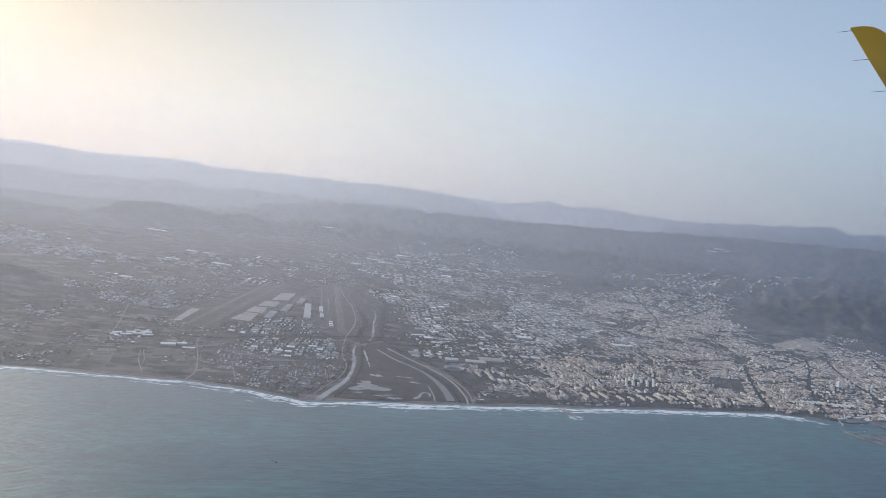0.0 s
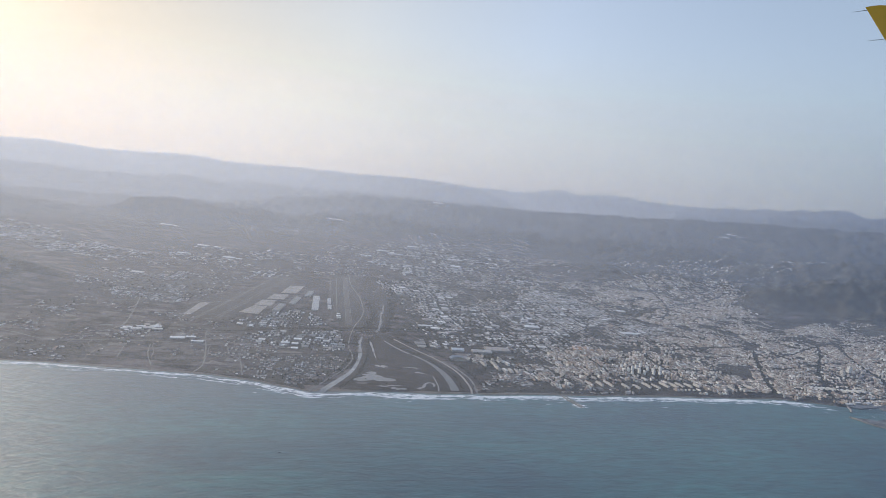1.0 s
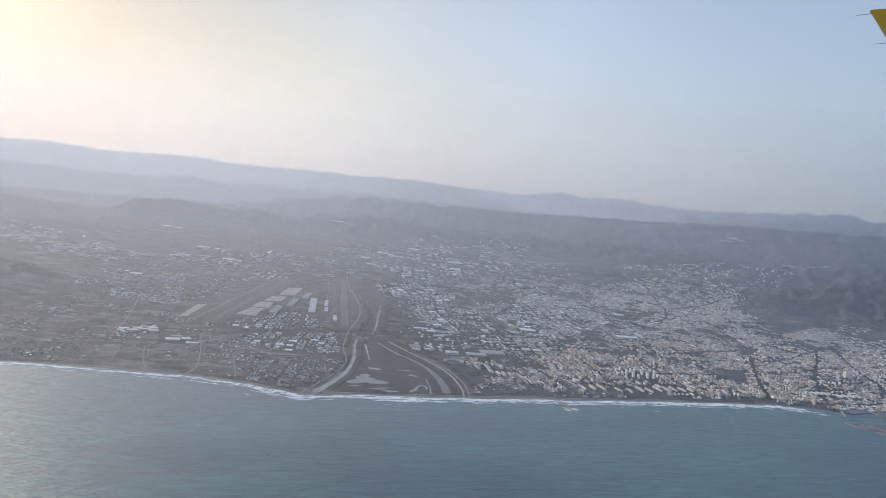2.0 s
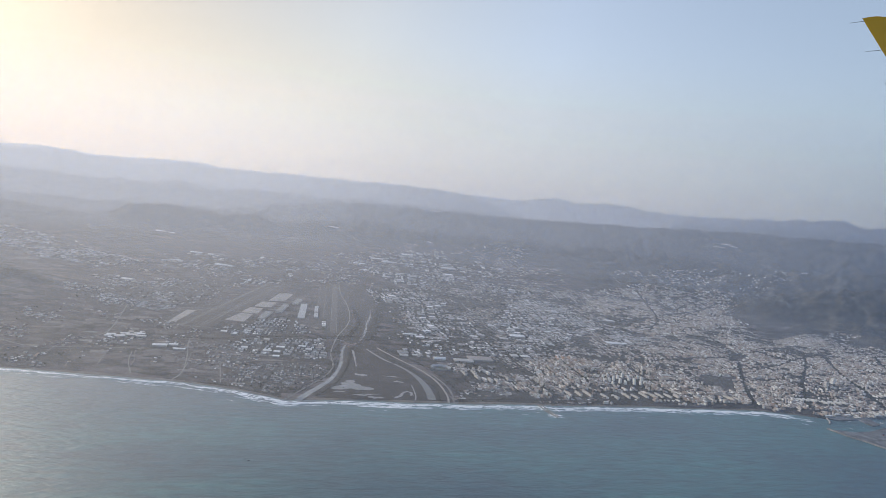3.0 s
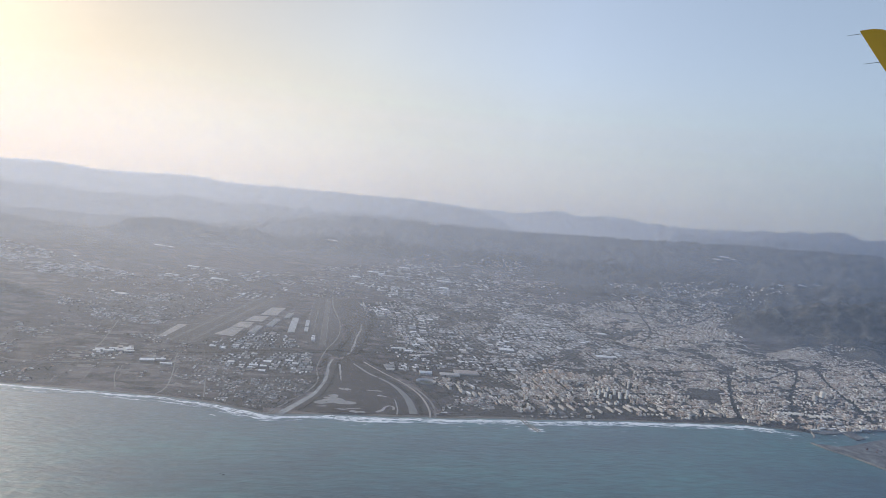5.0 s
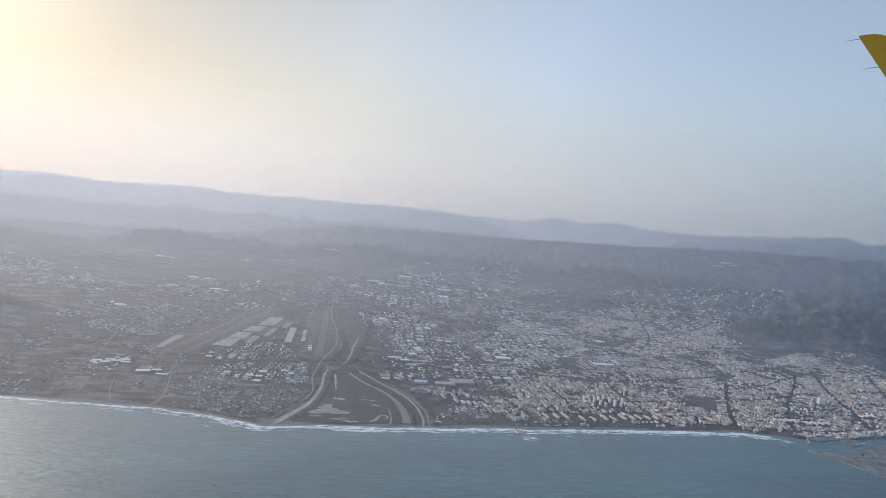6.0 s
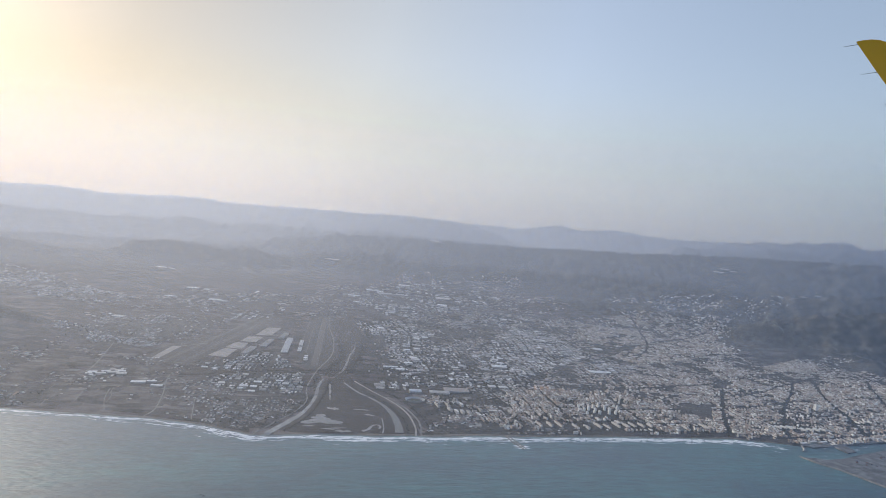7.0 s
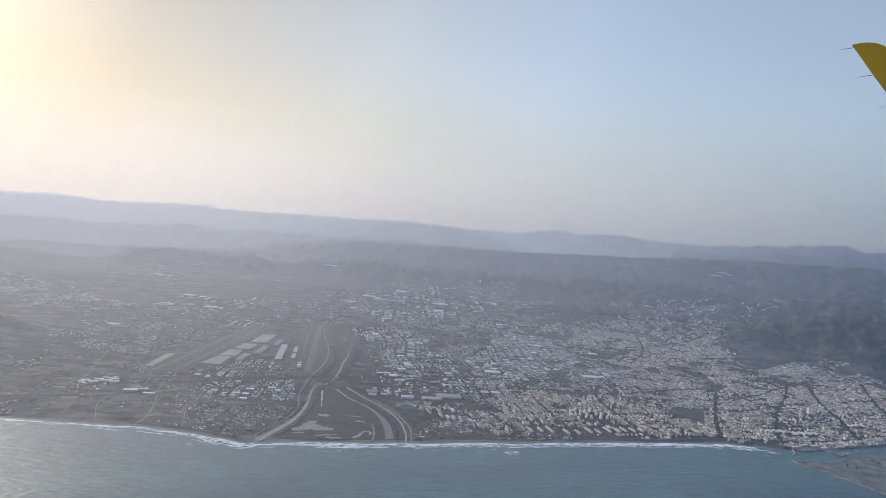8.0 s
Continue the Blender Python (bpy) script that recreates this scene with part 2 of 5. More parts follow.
YELLOW = surface("yellow_paint", (0.80, 0.46, 0.010), (0.77, 0.44, 0.010), 0.002, 0.001, 0.35)
GREY_PANEL = surface("blue_grey_panel", (0.16, 0.19, 0.22), (0.15, 0.18, 0.21), 0.002, 0.001, 0.4)
DARK_ROD = surface("dark_metal", (0.03, 0.03, 0.03), (0.04, 0.04, 0.04), 0.01, 0.005, 0.5)
# distance haze put into colour: warmer tint near by, bluer far off
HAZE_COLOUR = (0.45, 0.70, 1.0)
NEAR_HAZE_TINT, FAR_HAZE_TINT = (0.71, 0.745, 0.85), (0.645, 0.715, 0.865)


# ---- building helpers ----
def part(name, bm, mat, parent=None, label=""):
    me = bpy.data.meshes.new(name)
    bm.to_mesh(me)
    bm.free()
    ob = new(name, me)
    for one in mat if isinstance(mat, (list, tuple)) else (mat,):
        me.materials.append(one)
    if parent:
        ob.parent = parent
    if label:
        ob["label"] = label
    return ob


def mesh_of(name, verts, faces, mats, slots=None, smooth=False):
    me = bpy.data.meshes.new(name)
    me.from_pydata(verts, [], faces)
    for one in mats:
        me.materials.append(one)
    if slots is not None:
        me.polygons.foreach_set("material_index", slots)
    if smooth:
        me.polygons.foreach_set("use_smooth", [True] * len(me.polygons))
    me.update()
    return me


def lattice(ix, iy, seed):
    h = (ix.astype(np.int64) * 374761393 + iy.astype(np.int64) * 668265263 + seed * 144665) & 0x7FFFFFFF
    h = ((h ^ (h >> 13)) * 1274126177) & 0x7FFFFFFF
    return ((h ^ (h >> 16)) & 0xFFFF) / 65535.0


def value_noise(x, y, seed=0):
    ix, iy = np.floor(x), np.floor(y)
    fx, fy = x - ix, y - iy
    fx, fy = fx * fx * (3 - 2 * fx), fy * fy * (3 - 2 * fy)
    a, b = lattice(ix, iy, seed), lattice(ix + 1, iy, seed)
    c, d = lattice(ix, iy + 1, seed), lattice(ix + 1, iy + 1, seed)
    return (a + (b - a) * fx) * (1 - fy) + (c + (d - c) * fx) * fy


def fbm(x, y, octaves=5, seed=0):
    total, amp, norm = 0.0, 1.0, 0.0
    for o in range(octaves):
        total, norm = total + amp * value_noise(x, y, seed + o), norm + amp
        x, y, amp = x * 2.03 + 17.1, y * 2.03 - 9.7, amp * 0.52
    return total / norm


def ridged(x, y, octaves=5, seed=0):
    total, amp, norm = 0.0, 1.0, 0.0
    for o in range(octaves):
        total, norm = total + amp * (1 - np.abs(2 * value_noise(x, y, seed + o) - 1)), norm + amp
        x, y, amp = x * 2.1 + 5.3, y * 2.1 + 11.9, amp * 0.5
    return total / norm


def smooth(t):
    t = np.clip(t, 0, 1)
    return t * t * (3 - 2 * t)


# ---- the lie of the land ----
COAST = [(-5200, 60), (-2600, 290), (-1200, 590), (-800, 700), (-543, 775), (-402, 800), (-305, 812), (-237, 812), (-198, 803), (-165, 797),
         (-123, 815), (-17, 850), (63, 875), (147, 904), (283, 950), (483, 1018), (588, 1047), (650, 1052), (720, 1052), (800, 1088), (904, 1140), (1500, 1420), (5200, 3000)]
CX, CY = np.array([p[0] for p in COAST], float), np.array([p[1] for p in COAST], float)


def coast(x):
    """The shore's y at x, gently uneven."""
    x = np.asarray(x, float)
    wobble = (value_noise(x / 45.0, x * 0 + 3.3, 5) - 0.5) * 6 + (value_noise(x / 13.0, x * 0 + 7.7, 6) - 0.5) * 3
    return np.interp(x, CX, CY) + wobble * np.clip(1 - np.abs(x - 100) / 900, 0.2, 1)


# crest lines: ((x, y, height), ...), the half width of the slope, how rugged
CRESTS = [
    (((-3500, 2650, 240), (-2565, 3448, 263), (-2437, 3539, 272), (-2224, 3677, 252), (-1877, 3866, 276), (-1699, 3948, 279), (-1636, 3974, 264), (-995, 4182, 280), (-434, 4277, 286), (-42, 4299, 267)), 1150, 0.22),
    (((-1100, 3250, 70), (-936, 3371, 112), (-646, 3438, 165), (-85, 3498, 183), (295, 3487, 191), (809, 3370, 224), (1079, 3283, 240), (1444, 3147, 258), (1757, 2991, 276), (2300, 2650, 300)), 800, 0.4),
    (((-1490, 2600, 30), (-1399, 2651, 71), (-1280, 2710, 87), (-1217, 2739, 78), (-1061, 2803, 65), (-946, 2845, 75), (-847, 2876, 45), (-771, 2897, 28)), 240, 0.3),
    (((-47, 4640, 262), (378, 4625, 267), (541, 4609, 300), (661, 4593, 330), (787, 4574, 306), (1062, 4519, 335), (1260, 4469, 303), (1554, 4377, 300)), 900, 0.3),
    (((1457, 4153, 291), (1769, 4030, 332), (1912, 3964, 356), (2229, 3796, 400), (2283, 3764, 371), (2462, 3649, 390), (3300, 3000, 400)), 900, 0.4),
    (((1420, 3310, 177), (1751, 3147, 160), (2044, 2966, 170), (2500, 2600, 190)), 700, 0.75),
    (((1060, 2150, 58), (1200, 2100, 112), (1400, 1980, 160), (1900, 1700, 190)), 360, 0.85),
    (((1141, 2558, 88), (1333, 2464, 146), (1588, 2309, 200), (2200, 2000, 230)), 480, 0.85),
    (((560, 2560, 40), (760, 2540, 58), (950, 2490, 62), (1050, 2480, 66)), 420, 0.15),
    (((-1500, 1000, 150), (-1080, 1150, 74), (-900, 1209, 46), (-850, 1237, 30), (-800, 1270, 14)), 230, 0.4),
    (((-2600, 2300, 110), (-1700, 2300, 46), (-1420, 2250, 25)), 560, 0.2),
]


def height(x, y):
    """Height of the ground at arrays x, y; the coastal plain is level at 1.5."""
    x, y = np.asarray(x, float), np.asarray(y, float)
    top = np.zeros_like(x)
    rough_a = ridged(x / 420.0, y / 420.0, 5, 11)
    rough_b = ridged(x / 150.0, y / 150.0, 4, 31)
    gullies = ridged(x / 62.0 + 0.4 * rough_a, y / 62.0 + 0.4 * rough_b, 4, 47)
    for line, width, rugged in CRESTS:
        best = np.zeros_like(x)
        for (x0, y0, z0), (x1, y1, z1) in zip(line, line[1:]):
            dx, dy = x1 - x0, y1 - y0
            t = np.clip(((x - x0) * dx + (y - y0) * dy) / (dx * dx + dy * dy), 0, 1)
            d = np.hypot(x - x0 - t * dx, y - y0 - t * dy) / width
            fall = smooth(1 - d)
            cut = 1 - rugged * smooth(d * 3) * (1 - (0.55 * rough_a + 0.45 * rough_b)) * 2.1
            best = np.maximum(best, (z0 + t * (z1 - z0)) * fall * np.clip(cut, 0.05, 1))
        top = np.maximum(top, best) + 0.12 * np.minimum(top, best)
    top = top * (1 + 0.85 * (gullies - 0.62) * smooth((top - 4) / 30) * np.clip(1.35 - top / 150, 0.1, 1))
    shore = smooth((y - coast(x)) / 14.0)
    return -1.6 + 3.1 * shore + top * smooth((y - coast(x)) / 120)


def inside(poly, x, y):
    hit = np.zeros(np.shape(x), bool)
    for (x0, y0), (x1, y1) in zip(poly, poly[1:] + poly[:1]):
        cross = (y0 > y) != (y1 > y)
        with np.errstate(divide="ignore", invalid="ignore"):
            hit ^= cross & (x < (x1 - x0) * (y - y0) / ((y1 - y0) or 1e-9) + x0)
    return hit


# districts: outline, street angle, plot (along, across), building (along, across), height, share built on, kind
DISTRICTS = {
    "flats_by_river": ([(68, 1089), (98, 1127), (127, 1047), (182, 1052), (178, 977), (127, 966), (88, 972)], 18, (4.6, 6.4), (2.9, 5.2), (1.8, 3.8), 0.8, "flats"),
    "flats_west": ([(180, 1019), (209, 1166), (284, 1245), (349, 1222), (336, 1089), (319, 1026), (257, 987), (177, 971)], 20, (3.6, 4.6), (2.5, 3.3), (1.8, 5.0), 0.97, "flats"),
    "flats_by_beach": ([(345, 1233), (419, 1260), (519, 1213), (560, 1188), (510, 1047), (310, 977), (336, 1089)], 20, (3.5, 4.8), (2.5, 3.6), (1.7, 4.6), 0.97, "flats"),
    "old_town": ([(499, 1182), (567, 1156), (625, 1238), (698, 1415), (779, 1486), (857, 1456), (858, 1360), (722, 1092), (608, 1064), (505, 1045)], 20, (3.3, 4.1), (2.6, 3.3), (1.4, 4.0), 1.0, "flats"),
    "old_quarter": ([(550, 1325), (659, 1486), (714, 1484), (635, 1259), (547, 1257)], 16, (3.4, 4.2), (2.5, 3.2), (1.4, 3.6), 0.95, "flats"),
    "hill_foot": ([(743, 1685), (832, 1778), (833, 1684), (847, 1595), (899, 1557), (1084, 1673), (920, 1380), (833, 1408), (773, 1472), (743, 1530)], 28, (3.7, 4.4), (2.7, 3.3), (1.4, 3.8), 1.0, "flats"),
    "slope_village": ([(880, 1648), (1020, 1842), (1111, 1897), (1138, 1860), (1037, 1696), (963, 1705)], 26, (4.0, 4.6), (2.6, 2.7), (1.4, 2.6), 1.0, "flats"),
    "harbour_town": ([(946, 1529), (1112, 1676), (1211, 1670), (1298, 1628), (1398, 1559), (1128, 1219), (852, 1106), (751, 1081), (732, 1119)], 24, (3.5, 4.3), (2.8, 3.5), (1.5, 4.6), 1.0, "flats"),
    "mid_flats": ([(378, 1339), (522, 1477), (623, 1521), (673, 1504), (553, 1326), (501, 1190), (428, 1249), (420, 1305)], 18, (4.4, 5.4), (3.0, 3.9), (1.4, 3.4), 0.7, "flats"),
    "inland_flats": ([(501, 1636), (643, 1877), (866, 2081), (923, 1931), (766, 1767), (646, 1617), (568, 1597)], 12, (4.4, 5.2), (3.3, 3.9), (1.5, 4.0), 0.95, "flats"),
    "inland_terraces": ([(426, 1927), (540, 2135), (717, 2114), (665, 1925), (539, 1793), (433, 1840)], 8, (4.8, 5.8), (3.8, 4.2), (1.6, 3.2), 0.95, "flats"),
    "inland_suburb": ([(528, 2240), (717, 2412), (874, 2363), (1105, 2393), (1001, 2262), (911, 1991), (854, 2047), (767, 2062), (756, 2189), (633, 2207)], 12, (5.2, 6.4), (3.8, 4.2), (1.6, 3.2), 0.9, "flats"),
    "terrace_rows": ([(319, 2103), (438, 2250), (434, 2100), (331, 1957)], 10, (6, 9), (4.5, 6), (1.4, 2.4), 1.0, "houses"),
    "sheds_by_yard": ([(428, 1579), (484, 1626), (523, 1524), (452, 1429)], 14, (5.6, 7.0), (4.4, 5.2), (1.4, 2.4), 0.95, "sheds"),
    "sheds_by_river": ([(-200, 1685), (-142, 1814), (-49, 1766), (8, 1661), (45, 1530), (89, 1516), (113, 1346), (113, 1284), (-22, 1218), (-53, 1398), (-104, 1547)], 14, (7, 8), (6.2, 7), (1.2, 2.3), 1.0, "sheds"),
    "sheds_mid": ([(125, 1473), (173, 1728), (225, 1897), (328, 1934), (424, 1688), (433, 1609), (329, 1448), (249, 1300), (165, 1344)], 14, (6.2, 7.4), (5.4, 6.2), (1.2, 2.4), 1.0, "sheds"),
    "sheds_road": ([(-22, 1199), (140, 1278), (257, 1323), (248, 1226), (73, 1154), (-11, 1126)], 16, (6.8, 8), (5.4, 5.8), (1.2, 2.3), 0.8, "sheds"),
    "north_sheds": ([(-264, 2090), (-188, 2135), (-95, 2106), (-52, 1913), (-151, 1875)], 10, (12, 14), (9.5, 9), (1.4, 2.6), 0.95, "sheds"),
    "north_sheds_inner": ([(-101, 2160), (7, 2297), (101, 2203), (-11, 2022)], 10, (13, 16), (10, 10), (1.4, 2.6), 0.9, "sheds"),
    "north_estate": ([(133, 2021), (228, 2152), (298, 2039), (196, 1916)], 10, (9, 11), (7, 7), (1.4, 2.6), 0.8, "sheds"),
    "plain_estate": ([(-847, 1449), (-778, 1479), (-738, 1422), (-783, 1371)], 8, (13, 15), (9, 8), (1.4, 2.6), 0.8, "sheds"),
    "plain_estate_near": ([(-521, 979), (-484, 1035), (-455, 1001), (-477, 955), (-500, 958)], 20, (6, 7), (5, 5), (1.2, 2.0), 0.95, "sheds"),
    "runway_edge": ([(-547, 1601), (-461, 1691), (-479, 1846), (-453, 1793), (-445, 1598), (-520, 1554)], 8, (11, 14), (8, 7), (1.4, 2.4), 0.75, "sheds"),
    "plain_village": ([(-791, 1264), (-721, 1285), (-663, 1223), (-709, 1165)], 8, (6.5, 7.5), (3.8, 3.6), (1.2, 2.2), 0.6, "houses"),
    "airport_works": ([(-345, 1045), (-260, 1105), (-193, 1154), (-155, 1030), (-219, 1000), (-315, 990)], 12, (4.6, 5.6), (3.8, 4.4), (1.2, 2.3), 1.0, "sheds"),
    "airport_edge": ([(-410, 1105), (-375, 1175), (-350, 1230), (-296, 1285), (-250, 1230), (-235, 1165), (-330, 1085)], 12, (4.8, 5.8), (3.8, 4.4), (1.2, 2.2), 0.9, "sheds"),
    "valley_sheds": ([(-316, 2212), (-260, 2560), (-166, 2819), (80, 3000), (230, 2560), (160, 2270), (-120, 2230)], 10, (22, 27), (15, 12), (1.5, 3), 0.42, "sheds"),
    "villas": ([(-272, 925), (-175, 976), (-140, 980), (-142, 905), (-168, 828), (-222, 824), (-246, 830)], 12, (4.4, 5.4), (2.4, 2.5), (1.0, 1.9), 0.74, "houses"),
    "plain_town": ([(-755, 1394), (-640, 1560), (-500, 1560), (-500, 1340), (-540, 1180), (-599, 1150), (-730, 1249)], 8, (6, 7), (3.8, 3.6), (1.2, 2.2), 0.6, "houses"),
    "plain_town_edge": ([(-740, 1110), (-689, 1117), (-640, 1030), (-626, 981), (-690, 985)], 8, (7, 8), (4, 3.8), (1.2, 2.2), 0.45, "houses"),
    "slope_town": ([(-1500, 1990), (-1153, 1868), (-829, 1693), (-900, 1560), (-1163, 1604), (-1450, 1760)], 5, (10, 12), (6, 5), (1.4, 2.6), 0.55, "houses"),
    "far_town": ([(-900, 1900), (-560, 2150), (-420, 2000), (-560, 1720), (-800, 1700)], 5, (18, 21), (9, 7), (1.4, 2.4), 0.3, "houses"),
    "beach_left": ([(-640, 860), (-545, 880), (-470, 850), (-480, 815), (-560, 795)], 8, (10, 12), (3.4, 3.4), (1.1, 1.8), 0.25, "houses"),
    "river_edge": ([(74, 905), (66, 1000), (52, 1075), (84, 1085), (100, 1010), (102, 928)], 18, (7, 8), (3.6, 3.6), (1.0, 1.8), 0.5, "houses"),
    "river_sheds": ([(-62, 1128), (-22, 1240), (60, 1295), (40, 1150), (5, 1098), (-30, 1090)], 16, (7, 8), (5.4, 5.6), (1.1, 2.1), 0.64, "sheds"),
    "scrap_yards": ([(-98, 1200), (-66, 1300), (-24, 1258), (-58, 1186)], 16, (6, 7), (4.5, 4.5), (1.0, 1.8), 0.6, "sheds"),
    "plain_farms": ([(-760, 900), (-720, 1180), (-520, 1130), (-360, 1060), (-250, 980), (-260, 840), (-420, 835), (-620, 820)], 14, (11, 13), (3.6, 3.2), (1.0, 1.7), 0.2, "houses"),
    "valley_farms": ([(-900, 1560), (-420, 1800), (-500, 2400), (-200, 3000), (300, 3100), (500, 2500), (300, 2000), (-100, 1850), (-420, 1700), (-600, 1580)], 10, (19, 23), (6, 5), (1.2, 2.0), 0.2, "houses"),
    "town_gaps": ([(64, 1121), (186, 1247), (259, 1286), (424, 1526), (532, 1570), (778, 1781), (861, 1830), (765, 1552), (566, 1190), (310, 974), (110, 897), (81, 975)], 18, (5.0, 6.2), (3.0, 3.2), (1.0, 2.2), 0.5, "houses"),
    "estate_gaps": ([(-212, 1735), (149, 2163), (330, 2186), (569, 2302), (1068, 2324), (899, 1885), (499, 1615), (311, 1313), (-28, 1093), (-69, 1305)], 14, (8, 9), (4.6, 4.2), (1.0, 1.8), 0.4, "houses"),
    "east_gaps": ([(778, 1781), (899, 1885), (930, 1731), (1182, 1923), (1218, 1864), (1256, 1750), (1182, 1629), (881, 1507), (739, 1486)], 24, (5.2, 6.2), (3.0, 3.0), (1.0, 2.2), 0.42, "houses"),
    "hill_hamlets": ([(521, 2553), (1026, 2868), (1537, 2797), (1341, 2403), (1099, 2405), (673, 2404)], 14, (14, 17), (5.5, 4.5), (1.4, 2.2), 0.24, "houses"),
}

# ground sheet: fine near the shore and over the plain, coarser to the hills
gx = np.unique(np.concatenate([np.arange(-5000, -1900, 55.0), np.arange(-1900, -700, 18.0), np.arange(-700, 700, 13.0), np.arange(700, 2300, 10.0), np.arange(2300, 3000, 20.0), np.arange(3000, 5001, 55.0)]))
gv = np.unique(np.concatenate([np.linspace(-6, 20, 7), np.arange(20, 900, 14.0), np.arange(900, 2100, 14.0), np.arange(2100, 5200, 26.0)]))
GX, GV = np.meshgrid(gx, gv)
GY = coast(GX) + GV
GZ = height(GX, GY)
keep = np.hypot(GX - 75, GY + 15) < 4980
rows_n, cols_n = GX.shape
town = np.zeros_like(GX)
for outline, *_, share, _kind in DISTRICTS.values():
    if share > 0.2:
        wx, wy = GX + 60 * (fbm(GX / 90.0, GY / 90.0, 3, 61) - 0.5), GY + 60 * (fbm(GX / 90.0, GY / 90.0, 3, 62) - 0.5)
        town = np.maximum(town, inside(outline, wx, wy).astype(float))
hill = smooth((GZ - 6) / 30.0)
index = np.arange(rows_n * cols_n).reshape(rows_n, cols_n)
full = keep[:-1, :-1] & keep[1:, :-1] & keep[:-1, 1:] & keep[1:, 1:]
quads = np.stack([index[:-1, :-1][full], index[:-1, 1:][full], index[1:, 1:][full], index[1:, :-1][full]], 1)
used = np.unique(quads)
remap = np.full(rows_n * cols_n, -1)
remap[used] = np.arange(len(used))
flat = np.stack([GX.ravel(), GY.ravel(), GZ.ravel()], 1)[used]
me = mesh_of("ground", flat.tolist(), remap[quads].tolist(), [LAND], smooth=True)
for layer, field in (("town", town), ("hill", hill)):
    att = me.attributes.new(layer, "FLOAT", "POINT")
    att.data.foreach_set("value", field.ravel()[used].astype(np.float32))
ground = tagged(new("ground", me), "dry coastal plain rising to dark hazy hills", "land", kind="structure")

# the sea
sx = np.linspace(-4900, 4900, 50)
verts = [(x, y, 0.0) for y in np.linspace(-4900, 3600, 44) for x in sx]
faces = [(j * 50 + i, j * 50 + i + 1, j * 50 + 51 + i, j * 50 + 50 + i) for j in range(43) for i in range(49)]
sea = tagged(new("water", mesh_of("water", verts, faces, [SEA])), "wind-ruffled teal sea with fine painted light and dark swell lines", "sea", kind="structure")


def ground_z(x, y):
    return float(height(np.array([x]), np.array([y]))[0])


def spline(points, step=8.0):
    """Catmull-Rom through a few control points."""
    p = [Vector(q) for q in points]
    p = [p[0] * 2 - p[1]] + p + [p[-1] * 2 - p[-2]]
    out = []
    for a, b, c, d in zip(p, p[1:], p[2:], p[3:]):
        n = max(2, int((c - b).length / step))
        for i in range(n):
            t = i / n
            out.append(0.5 * ((2 * b) + (c - a) * t + (2 * a - 5 * b + 4 * c - d) * t * t + (3 * b - a - 3 * c + d) * t ** 3))
    out.append(p[-2])
    return out


def ribbon(name, points, width, mat, lift=0.12, deep=0.5, ragged=0.0, seed=1):
    """A strip along a line, lying on the ground with a rim of its own; width: one number, or one for each control point."""
    line = spline([(*q, 0) for q in points])
    n = len(line)
    widths = np.interp(np.linspace(0, 1, n), np.linspace(0, 1, len(width)), width) if isinstance(width, (list, tuple)) else np.full(n, float(width))
    rnd = random.Random(seed)
    vs, fs, sides = [], [], []
    for i, q in enumerate(line):
        way = (line[min(i + 1, n - 1)] - line[max(i - 1, 0)]).normalized()
        side = Vector((-way.y, way.x, 0))
        a, b = (widths[i] / 2 * (1 + ragged * rnd.uniform(-1, 1)) for _ in range(2))
        sides.append((q + side * a, q - side * b))
    lie = np.max([height([v.x for v in some], [v.y for v in some]) for some in (line, [s[0] for s in sides], [s[1] for s in sides])], 0)
    for (left, right), z in zip(sides, lie.tolist()):
        for v, dz in ((left, -deep), (left, lift), (right, lift), (right, -deep)):
            vs.append((v.x, v.y, z + dz))
    for i in range(n - 1):
        k = i * 4
        fs += [(k, k + 4, k + 5, k + 1), (k + 1, k + 5, k + 6, k + 2), (k + 2, k + 6, k + 7, k + 3)]
    return new(name, mesh_of(name, vs, [f[::-1] for f in fs], [mat]))


def slab(name, outline, mat, top, deep=0.5, bevel=0.0, parent=None):
    """A level sheet with a rim, from its outline."""
    bm = bmesh.new()
    lower = [bm.verts.new((x, y, top - deep)) for x, y in outline]
    upper = [bm.verts.new((x, y, top)) for x, y in outline]
    bm.faces.new(upper)
    for i in range(len(outline)):
        j = (i + 1) % len(outline)
        bm.faces.new((lower[i], lower[j], upper[j], upper[i]))
    bmesh.ops.recalc_face_normals(bm, faces=bm.faces)
    if bevel:
        bmesh.ops.bevel(bm, geom=[e for e in bm.edges if all(v in upper for v in e.verts)], offset=bevel, segments=1, affect="EDGES")
    return part(name, bm, mat, parent)


def blob_outline(cx, cy, rx, ry, turn, ragged, seed, n=26):
    rnd = random.Random(seed)
    ph = [rnd.uniform(0, 6.28) for _ in range(3)]
    out = []
    for i in range(n):
        a = 2 * math.pi * i / n
        r = 1 + ragged * (math.sin(2 * a + ph[0]) * 0.5 + math.sin(3 * a + ph[1]) * 0.35 + math.sin(5 * a + ph[2]) * 0.25)
        x, y = rx * r * math.cos(a), ry * r * math.sin(a)
        c, s = math.cos(radians(turn)), math.sin(radians(turn))
        out.append((cx + x * c - y * s, cy + x * s + y * c))
    return out


